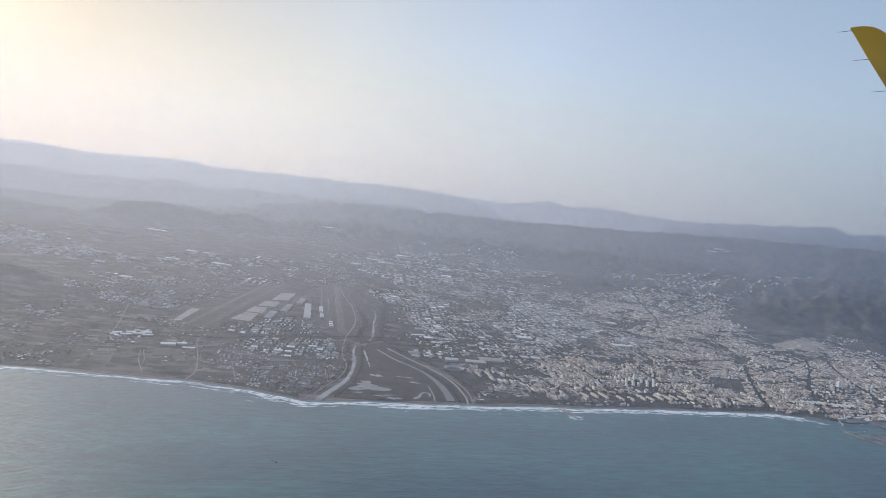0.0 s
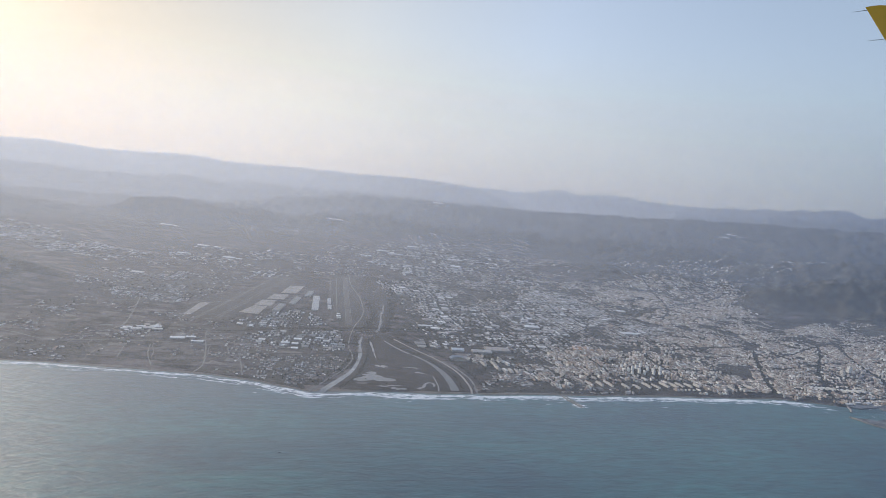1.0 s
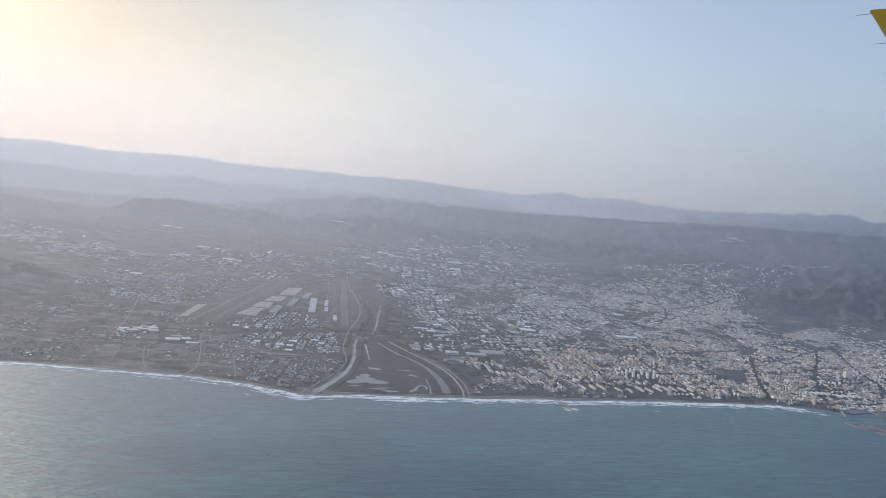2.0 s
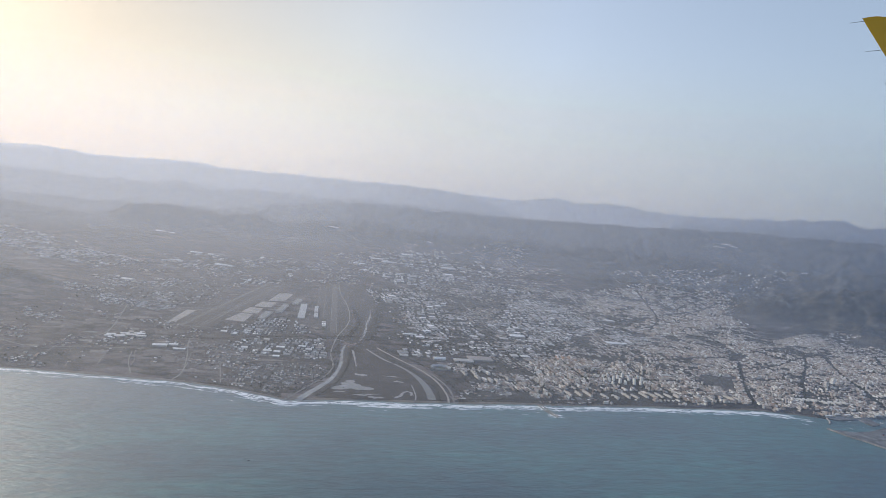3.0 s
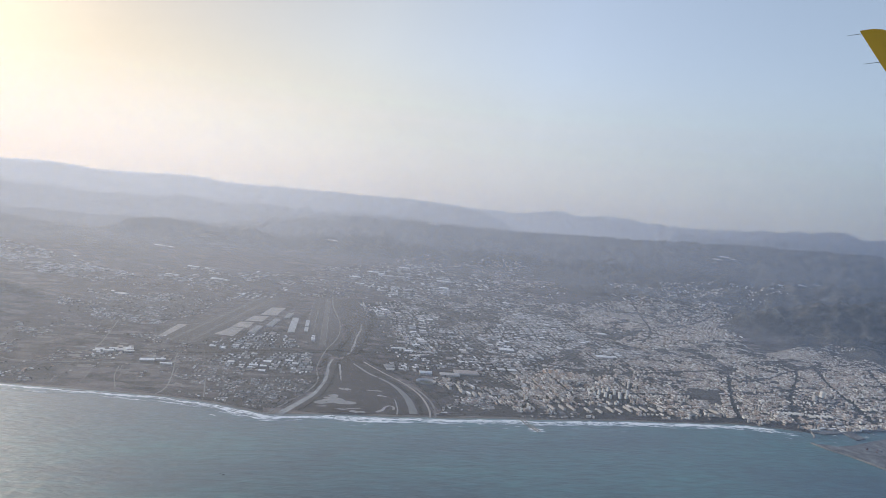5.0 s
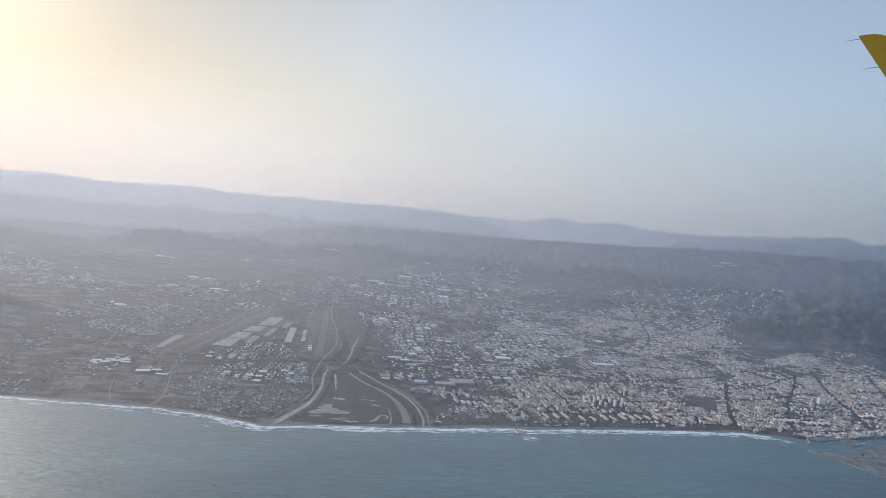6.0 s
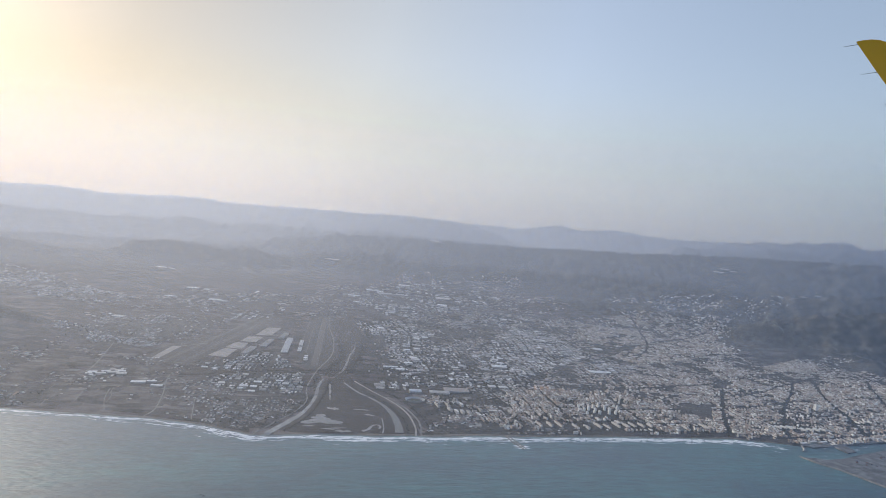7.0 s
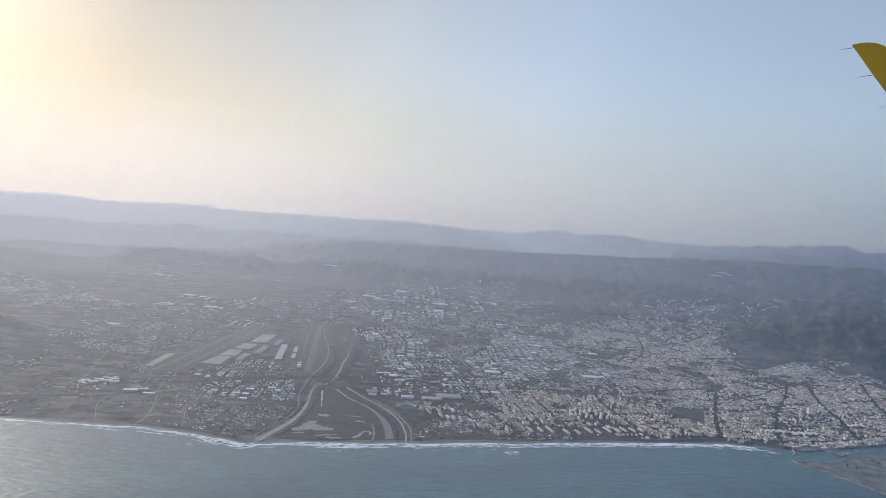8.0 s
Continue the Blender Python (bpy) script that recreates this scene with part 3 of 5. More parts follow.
# ---- haze over land and sea, painted on tinted sheets ----
def haze_curtain(radius, thick, z1, z2, z3, lean, far):
    n, cx, cy = 72, 75.0, -15.0
    vs, fs = [], []
    for i in range(n + 1):
        a = radians(-78 + 156 * i / n)
        x, y = cx + radius * math.sin(a), cy + radius * math.cos(a)
        vs += [(x, y, -1.0), (x - lean * z3 * math.sin(a), y - lean * z3 * math.cos(a), z3)]
    for i in range(n):
        fs.append((2 * i, 2 * i + 2, 2 * i + 3, 2 * i + 1))
    m = haze_material("haze_sheet", thick, 0.0, z1, z2, z3, far)
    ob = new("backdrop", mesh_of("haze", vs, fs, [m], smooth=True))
    return tagged(ob, "thin see-through sheet tinted as bluish evening haze over the coast", "haze", kind="structure")


# few leaning sheets stand in for the air, bluer the farther out
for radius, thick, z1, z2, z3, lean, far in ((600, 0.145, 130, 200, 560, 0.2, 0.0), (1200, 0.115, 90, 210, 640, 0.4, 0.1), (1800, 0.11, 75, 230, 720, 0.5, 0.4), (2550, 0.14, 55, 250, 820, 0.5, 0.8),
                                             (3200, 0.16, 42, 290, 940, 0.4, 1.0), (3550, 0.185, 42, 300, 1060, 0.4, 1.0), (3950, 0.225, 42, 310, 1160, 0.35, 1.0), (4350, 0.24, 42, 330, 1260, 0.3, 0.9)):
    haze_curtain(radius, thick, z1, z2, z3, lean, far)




# ---- shore: beach, surf, groyne, harbour ----
def beach():
    xs = np.arange(-900, 700, 10.0)
    ys = coast(xs)
    vs, fs = [], []
    for k, (x, y) in enumerate(zip(xs, ys)):
        wide = 7 + 5 * float(value_noise(np.array([x / 60.0]), np.array([1.5]), 9)[0])
        a, b = (x, y - 1.5, 0.05), (x - wide * 0.35, y + wide, float(height(np.array([x - wide * 0.35]), np.array([y + wide]))[0]) + 0.15)
        mid = (x - wide * 0.17, y + wide * 0.5, float(height(np.array([x - wide * 0.17]), np.array([y + wide * 0.5]))[0]) + 0.3)
        vs += [a, mid, b, (b[0], b[1], b[2] - 0.6)]
    for k in range(len(xs) - 1):
        for j in range(3):
            fs.append((4 * k + j, 4 * k + 4 + j, 4 * k + 5 + j, 4 * k + 1 + j))
    return tagged(new("beach", mesh_of("beach", vs, fs, [SAND], smooth=True)), "narrow grey-brown sand beach along the sea", "beach", kind="structure")


beach()


def surf():
    """Broken lines of white water along the shore, each a low ragged ridge."""
    rnd = random.Random(4)
    vs, fs = [], []

    def strand(x0, x1, off, wide, seed, least=0.1):
        xs = np.arange(x0, x1, 2.0)
        if len(xs) < 4:
            return
        ys = coast(xs) - off - 5 * (value_noise(xs / 26.0, xs * 0 + seed, 3) - 0.5) - 2.5 * (value_noise(xs / 6.0, xs * 0 + seed, 4) - 0.5)
        ws = wide * (least + 1.5 * value_noise(xs / 5.5, xs * 0 + seed * 2.3, 8) ** 2.5) * np.minimum(1, np.minimum(np.arange(len(xs)), np.arange(len(xs))[::-1]) / 3.0)
        base = len(vs)
        for x, y, w in zip(xs, ys, ws):
            vs.extend([(x, y + w / 2, 0.06), (x, y, 0.3), (x, y - w / 2, 0.06)])
        for i in range(len(xs) - 1):
            k = base + 3 * i
            fs.extend([(k, k + 1, k + 4, k + 3), (k + 1, k + 2, k + 5, k + 4)])

    for off, wide in ((34, 3.5), (38, 4.5), (42, 3.0)):
        strand(200 + off * 0.1, 222 + off * 0.2, off, wide, off * 1.7, 0.4)
    strand(-1100, 640, 1.5, 4.5, 1.0, 0.45)
    strand(-260, 640, 5.5, 6.0, 6.0, 0.25)
    strand(-1100, -250, 4.0, 3.0, 6.0, 0.1)
    x = -1100.0
    while x < 640:
        length = rnd.uniform(8, 44)
        strong = 1.0 if x > -240 else 0.5
        for _ in range(6):
            if rnd.random() < (0.66 if x > -240 else 0.34):
                s = x + rnd.uniform(-10, 10)
                strand(s, s + length * rnd.uniform(0.4, 1.1), rnd.uniform(3, 18), strong * rnd.uniform(2, 7), rnd.uniform(0, 90))
        if rnd.random() < 0.15:
            strand(x, x + rnd.uniform(6, 14), rnd.uniform(26, 44), 3.5, rnd.uniform(0, 90))
        x += length * 0.6
    return tagged(new("surf", mesh_of("surf", vs, fs, [FOAM], smooth=True)), "broken white lines of surf along the beach", "surf", kind="stuff")


surf()


def rock_heap(name, points, width, top, label, category):
    """A mole of tipped rock: a ridge with uneven crest and flanks."""
    line = spline([(*q, 0) for q in points], 3.0)
    rnd = random.Random(len(points) * 7 + int(points[0][0]))
    vs, fs, n = [], [], len(line)
    for i, q in enumerate(line):
        way = (line[min(i + 1, n - 1)] - line[max(i - 1, 0)]).normalized()
        side = Vector((-way.y, way.x, 0))
        for s, z in ((-1, -1.2), (-0.62, top * 0.7), (-0.25, top), (0.25, top), (0.62, top * 0.7), (1, -1.2)):
            v = q + side * (s * width / 2 * rnd.uniform(0.85, 1.15))
            vs.append((v.x, v.y, z * rnd.uniform(0.8, 1.2)))
    for i in range(n - 1):
        for j in range(5):
            k = i * 6 + j
            fs.append((k, k + 6, k + 7, k + 1))
    fs += [tuple(range(6)), tuple(range((n - 1) * 6, n * 6))]
    return tagged(new(name, mesh_of(name, vs, fs, [ROCK])), label, category)


rock_heap("groyne", [(194, 926), (203, 905), (218, 880)], 3.2, 1.4, "slender rock groyne in the surf", "groyne")
rock_heap("groyne", [(200, 926), (211, 902), (222, 884)], 2.6, 1.2, "slender rock groyne in the surf", "groyne")
rock_heap("breakwater", [(704, 1066), (700, 1046), (690, 1030)], 4.5, 1.7, "curved pale rock breakwater at the harbour mouth", "breakwater")
rock_heap("breakwater", [(672, 1003), (690, 978), (714, 957), (745, 915), (800, 840), (900, 700)], 4.5, 2.0, "long pale rock breakwater sheltering the harbour platform", "breakwater")


def quay(outline, top, label):
    """A concrete platform with a raised rim along its edge."""
    ob = tagged(slab("pavement", outline, QUAY, top, 2.5, 0.3), label, "quay", kind="structure")
    return ob


quay([(677, 999), (690, 1002), (712, 1000), (746, 1016), (794, 1050), (860, 1092), (980, 1110), (1100, 960), (1000, 720), (900, 712), (800, 846), (748, 917), (716, 960), (692, 981)], 1.5, "wide bare concrete harbour platform")
quay([(764, 1084), (773, 1050), (795, 1064), (792, 1090)], 1.45, "concrete finger quay in the harbour")
quay([(702, 1064), (720, 1056), (800, 1096), (905, 1148), (1000, 1190), (990, 1202), (800, 1112), (715, 1074)], 1.72, "pale concrete quayside along the harbour")


# ---- river mouth ----
tagged(slab("ground", [(-150, 832), (-140, 860), (-128, 905), (-128, 990), (-132, 1060), (-128, 1140), (-100, 1150), (-60, 1080), (0, 1015), (45, 950), (62, 890), (20, 872), (-60, 848), (-110, 832)], MARSH, 1.6, 0.6),
       "dark marshy delta scrub between two river arms", "marsh", kind="structure")
def bend(name, points, width, mat, label, category, lift=0.2, ragged=0.1):
    return tagged(ribbon(name, points, width, mat, lift, 0.6, ragged), label, category, kind="structure")


bend("water", [(-147, 806), (-145, 818), (-134, 866), (-126, 906), (-125, 945), (-127, 985), (-132, 1019), (-141, 1063), (-146, 1115)], [10, 10, 8, 6.5, 5, 5.5, 5.5, 5, 3], RIVER, "pale river arm running down to the sea", "river")
bend("water", [(-127, 1162), (-126, 1193), (-131, 1248), (-139, 1307), (-144, 1378), (-156, 1450)], [5, 4.5, 4, 4.5, 3, 2], RIVER, "upper reach of the shallow river", "river", 0.14, 0.35)
bend("water", [(35, 872), (25, 918), (10, 961), (-13, 1002), (-38, 1031), (-68, 1058), (-104, 1106)], [13, 12, 10, 6.5, 5, 5, 4], MUD, "broad shallow eastern river arm", "river", 0.18, 0.12)
bend("water", [(-126, 1088), (-114, 1041), (-102, 995)], [4, 3.5, 1.5], POND, "old narrow channel in the marsh", "channel", 0.18, 0.4)
bend("water", [(10, 862), (7, 894), (-3, 935)], [2.5, 2, 1.5], POND, "narrow tidal creek in the marsh", "channel", 0.18, 0.3)
bend("water", [(-21, 868), (-14, 878), (-12, 893), (-6, 902), (1, 898), (1, 886)], [6, 5, 4, 4, 4, 3], POND, "crescent-shaped lagoon in the marsh", "pond", 0.19, 0.15)
bend("road", [(58, 878), (53, 913), (34, 970), (2, 1022), (-44, 1072), (-88, 1124)], 3.2, CONCRETE, "pale concrete flood bank beside the river", "flood bank", 0.5, 0.06)
bend("road", [(66, 880), (56, 939), (31, 992), (8, 1022)], 3.2, PALE_ROAD, "pale track along the flood channel", "track", 0.35, 0.05)
bend("road", [(-165, 798), (-150, 862), (-137, 925), (-138, 981), (-158, 1050), (-172, 1165), (-174, 1262), (-184, 1345), (-215, 1470), (-262, 1610), (-298, 1755)], 2.2, PALE_ROAD, "pale flood bank beside the western river arm", "flood bank", 0.4, 0.06)
for cx, cy, rx, ry, turn, seed in ((-87, 889, 21, 15, 16, 3), (-95, 906, 9, 12, 80, 4), (-71, 860, 9, 2.2, 15, 5), (-48, 858, 9, 5, 18, 7), (-86, 952, 5, 9, 70, 9), (-25, 943, 6, 4, 20, 11), (-40, 964, 9, 2.5, 10, 13), (-100, 862, 6, 2, 15, 14), (-58, 868, 10, 1.8, 16, 15)):
    tagged(slab("water", blob_outline(cx, cy, rx, ry, turn, 0.7, seed, 40), POND, 1.72 + seed * 0.005, 0.3), "shallow pale lagoon in the marsh", "pond", kind="structure")


tagged(slab("ground", [(-268, 1719), (-245, 1815), (-153, 1511), (-116, 1333), (-110, 1169), (-140, 1125), (-170, 1360)], MARSH, 1.57, 0.5), "dark scrub along the upper river", "scrub", kind="structure")
tagged(slab("ground", [(-7, 1649), (31, 1686), (80, 1567), (43, 1514)], MARSH, 1.57, 0.5), "dark ploughed field among the sheds", "field", kind="structure")


# ---- roads and rail ----
ROADS = []                                   # places along the roads that buildings keep clear of
for points, width, mat, label, category in (
        ([(-900, 1010), (-720, 905), (-637, 890), (-588, 878), (-545, 890), (-450, 930), (-360, 950)], 2.2, PALE_ROAD, "curving pale main road on the plain", "road"),
        ([(-560, 895), (-547, 930), (-530, 990), (-560, 1080), (-610, 1200)], 1.8, PALE_ROAD, "pale side road through fields", "road"),
        ([(-360, 928), (-320, 925), (-217, 966), (-117, 1020), (-60, 1034), (10, 1062)], 4, ASPHALT, "dark tarmac road crossing the river arms", "road"),
        ([(-420, 1010), (-360, 1037), (-279, 1096), (-167, 1159), (-63, 1204), (48, 1262), (169, 1318), (260, 1300), (403, 1279), (560, 1372), (740, 1480)], 6, ASPHALT, "wide dark motorway across the plain", "motorway"),
        ([(60, 1700), (80, 1603), (107, 1546), (122, 1436), (159, 1359), (182, 1330)], 3.5, PALE_ROAD, "pale curving railway cutting", "railway"),
        ([(-330, 815), (-330, 850), (-355, 920), (-390, 1000), (-402, 1040)], 2.0, PALE_ROAD, "straight pale road from the beach", "road"),
        ([(-265, 832), (-285, 880), (-300, 915)], 1.5, PALE_ROAD, "pale lane between fields", "road"),
        ([(-390, 822), (-420, 870), (-440, 915)], 1.4, PALE_ROAD, "pale lane between fields", "road"),
        ([(-290, 985), (-270, 1060), (-258, 1105), (-268, 1180), (-300, 1290)], 4.5, ASPHALT, "dark airport approach road", "road"),
        ([(590, 1075), (606, 1140), (640, 1250), (690, 1390), (720, 1480)], 5, ASPHALT, "broad dark avenue through the town", "avenue"),
        ([(240, 960), (400, 1015), (560, 1070), (680, 1090), (800, 1130), (960, 1215), (1300, 1390)], 4, ASPHALT, "dark seafront road", "road"),
        ([(85, 905), (160, 935), (240, 960)], 3, ASPHALT, "dark seafront road", "road"),
        ([(140, 1150), (215, 1010), (232, 970)], 3.5, ASPHALT, "dark street down to the beach", "street"),
        ([(460, 1800), (560, 1650), (640, 1560), (820, 1560)], 4, ASPHALT, "dark ring road below the hills", "road"),
        ([(1060, 2200), (1137, 2062), (1206, 1983), (1246, 1860), (1330, 1770), (1450, 1700)], 3, PALE_ROAD, "pale hill motorway cut into slopes", "motorway"),
        ([(330, 975), (303, 1075), (276, 1180), (258, 1262)], 3.5, ASPHALT, "straight dark street to the beach", "street"),
        ([(458, 1032), (432, 1130), (402, 1250), (420, 1300)], 3.5, ASPHALT, "straight dark street to the beach", "street"),
        ([(250, 1095), (420, 1152), (580, 1212), (700, 1275), (830, 1365), (960, 1440), (1200, 1560)], 3.5, ASPHALT, "long dark street along the town", "street"),
        ([(700, 1102), (742, 1210), (800, 1330), (880, 1470), (940, 1600)], 4.5, ASPHALT, "broad dark avenue with trees", "avenue"),
        ([(870, 1160), (905, 1290), (925, 1390), (950, 1480), (1010, 1640)], 6, ASPHALT, "broad dark avenue below the old hill", "avenue"),
        ([(530, 1340), (640, 1330), (760, 1400), (900, 1540), (1050, 1690)], 3.5, ASPHALT, "dark ring street round the town", "street"),
        ([(1040, 1250), (1060, 1400), (1120, 1560), (1180, 1700)], 4, ASPHALT, "dark street through the hillside town", "street"),
        ([(90, 1500), (200, 1560), (330, 1580), (450, 1560)], 4, ASPHALT, "dark road through the industrial estate", "road"),
        ([(-120, 1540), (-20, 1580), (60, 1640), (140, 1800)], 4, ASPHALT, "dark road through the industrial estate", "road"),
        ([(440, 1780), (620, 1900), (800, 2060), (960, 2240)], 5, ASPHALT, "dark inland road between estates", "road"),
        ([(560, 1650), (640, 1850), (680, 2080), (700, 2350)], 4, ASPHALT, "dark inland road between estates", "road"),
        ([(1000, 2420), (1100, 2440), (1180, 2330), (1230, 2300)], 4, PALE_ROAD, "pale hill road", "road")):
    ROADS.extend((q.x, q.y, width / 2 + 2.2) for q in spline([(*q, 0) for q in points], 4.0))
    tagged(ribbon("road", points, width, mat, 0.2 if mat is ASPHALT else 0.26), label, category, kind="structure")


def lanes():
    """Thin farm tracks between the fields, running inland from the beach road."""
    rnd = random.Random(31)
    for k in range(22):
        x = -760 + k * 22 + rnd.uniform(-8, 8)
        y = float(coast(x)) + rnd.uniform(24, 120)
        a = radians(108 + rnd.uniform(-7, 7) if k % 3 else 19 + rnd.uniform(-5, 5))
        n = rnd.uniform(30, 90)
        q = [(x + math.cos(a) * n * f + rnd.uniform(-2, 2), y + math.sin(a) * n * f + rnd.uniform(-2, 2)) for f in (0, 0.4, 0.75, 1)]
        tagged(ribbon("road", q, rnd.uniform(0.7, 1.2), PALE_ROAD, 0.22), "thin pale farm track", "track", kind="structure")


lanes()


# ---- airport ----
def strip(x0, y0, x1, y1, width, mat, top, label, category, kind="structure", name="road"):
    d = Vector((x1 - x0, y1 - y0)).normalized()
    s = Vector((-d.y, d.x)) * width / 2
    return tagged(slab(name, [(x0 + s.x, y0 + s.y), (x1 + s.x, y1 + s.y), (x1 - s.x, y1 - s.y), (x0 - s.x, y0 - s.y)], mat, top, 0.4), label, category, kind=kind)


tagged(slab("ground", [(-158, 1180), (-162, 1280), (-205, 1460), (-285, 1780), (-335, 1770), (-330, 1680), (-262, 1330), (-232, 1235), (-195, 1172)], GRASS, 1.58, 0.5), "dry grass of the airfield round the runway", "airfield", kind="structure")
tagged(slab("ground", [(-500, 1080), (-400, 1092), (-402, 1180), (-402, 1640), (-450, 1690), (-462, 1400), (-498, 1240)], GRASS, 1.575, 0.5), "dry grass of the airfield round the older runway", "airfield", kind="structure")
tagged(slab("ground", [(-400, 1082), (-300, 1100), (-340, 1052), (-368, 1038), (-440, 1040)], MARSH, 1.585, 0.5), "dark ploughed field beside the airfield", "field", kind="structure")
strip(-186, 1195, -303, 1725, 9, RUNWAY, 1.66, "long straight asphalt runway", "runway")
for off, y0, y1 in ((-6, 1200, 1715), (6, 1200, 1715), (-24, 1290, 1700), (-40, 1330, 1690)):
    k = -117 / 530
    strip(-186 + off + (y0 - 1195) * k, y0, -186 + off + (y1 - 1195) * k, y1, 1.1, PALE_ROAD, 1.675 + off * 0.0002, "pale paved edge line of the airfield", "taxiway")
for y, w in ((1260, 26), (1372, 34), (1486, 36), (1600, 30)):
    x = -186 + (y - 1195) * -117 / 530
    strip(x, y, x - w, y + 8, 2.2, RUNWAY, 1.672, "short taxiway link across the grass", "taxiway")
strip(-452, 1075, -462, 1640, 8, RUNWAY, 1.66, "older asphalt runway with pale threshold", "runway")
strip(-418, 1119, -428, 1620, 4.5, RUNWAY, 1.67, "taxiway along the terminal apron", "taxiway")
strip(-424, 1119, -434, 1600, 1.0, PALE_ROAD, 1.68, "pale paved edge line of the airfield", "taxiway")
for outline in ([(-403, 1184), (-398, 1256), (-372, 1260), (-365, 1186)], [(-400, 1262), (-401, 1318), (-373, 1327), (-366, 1269)], [(-397, 1332), (-398, 1392), (-367, 1403), (-362, 1345)], [(-390, 1409), (-396, 1512), (-364, 1528), (-357, 1433)],
                [(-484, 1118), (-497, 1222), (-480, 1231), (-472, 1124)]):
    tagged(slab("pavement", outline, CONCRETE, 1.72, 0.5), "pale sunlit concrete aircraft apron", "apron", kind="structure")
for k in range(9):
    tagged(slab("pavement", [(-362 + k * 2, 1290 + k * 26), (-345 + k * 2, 1294 + k * 26), (-343 + k * 2, 1306 + k * 26), (-360 + k * 2, 1302 + k * 26)], RUNWAY, 1.71, 0.4), "grey aircraft stand beside the terminal", "apron", kind="structure")
bend("road", [(-462, 1064), (-480, 1096), (-484, 1118)], 2.5, PALE_ROAD, "pale airfield fence road", "road", 0.2, 0.03)
bend("road", [(-480, 1094), (-451, 1101), (-400, 1110), (-330, 1112)], 2.2, PALE_ROAD, "pale airfield fence road", "road", 0.2, 0.03)
bend("road", [(-482, 1228), (-465, 1255), (-446, 1280)], 3, PALE_ROAD, "pale taxiway curve beside the old runway", "taxiway", 0.2, 0.03)


def box_into(bm, x0, y0, z0, x1, y1, z1, slot=0):
    c = [bm.verts.new((x, y, z)) for z in (z0, z1) for x, y in ((x0, y0), (x1, y0), (x1, y1), (x0, y1))]
    for f in ((3, 2, 1, 0), (4, 5, 6, 7), (0, 1, 5, 4), (1, 2, 6, 5), (2, 3, 7, 6), (3, 0, 4, 7)):
        bm.faces.new([c[i] for i in f]).material_index = slot


def hall(x, y, along, across, high, turn, roof_mat, label, category="hall", vault=0.15, name="hall"):
    """A large shed: walls, and a vaulted roof with eaves."""
    base = tagged(new(name), label, category)
    base.matrix_world = pose(x, y, ground_z(x, y), 0, 0, turn)
    bm = bmesh.new()
    box_into(bm, -along / 2, -across / 2, -0.5, along / 2, across / 2, high)
    part("wall", bm, SHED_WALL, base)
    bm = bmesh.new()
    n = 8
    ring = []
    for end in (-1, 1):
        ring.append([bm.verts.new((end * (along / 2 + 0.3), across * (j / n - 0.5) * 1.04, high + 0.05 + vault * across * (1 - (2 * j / n - 1) ** 2))) for j in range(n + 1)])
    for j in range(n):
        bm.faces.new((ring[0][j], ring[0][j + 1], ring[1][j + 1], ring[1][j]))
    bm.faces.new(ring[0][::-1])
    bm.faces.new(ring[1])
    bmesh.ops.recalc_face_normals(bm, faces=bm.faces)
    part("roof", bm, roof_mat, base)
    return base


hall(-290, 1344, 146, 14, 2.6, 102.5, HANGAR_ROOF, "long pale-roofed airport hangar", vault=0.02)
hall(-268, 1379, 60, 8, 2.4, 102.5, HANGAR_ROOF, "pale-roofed hangar beside the taxiway", vault=0.02)
hall(-253, 1317, 44, 8, 2.4, 102.5, HANGAR_ROOF, "pale-roofed hangar beside the taxiway", vault=0.02)
for k, (x, y, a, b) in enumerate(((-214, 1230, 8, 10), (-218, 1244, 8, 10), (-222, 1262, 7, 10), (-345, 1255, 70, 14), (-335, 1340, 80, 13), (-327, 1430, 60, 12))):
    hall(x, y, a, b, 3.0, 95 if k > 2 else 12, TERMINAL_ROOF if k > 2 else SHED_ROOF, "long grey airport terminal hall" if k > 2 else "small grey-roofed aircraft hangar", vault=0.03)
for x, y, a, b in ((-500, 984, 16, 9), (-486, 998, 18, 10), (-500, 1000, 14, 7), (-470, 996, 16, 8), (-484, 1012, 12, 7), (-516, 976, 10, 7)):
    hall(x, y, a, b, 2.0, 28, SHED_ROOF, "pale factory hall on the plain", "factory", 0.03, "factory_hall")
hall(190, 1372, 34, 20, 3.2, 10, WHITE_ROOF, "big white-roofed warehouse by the railway", "warehouse", 0.02, "warehouse")
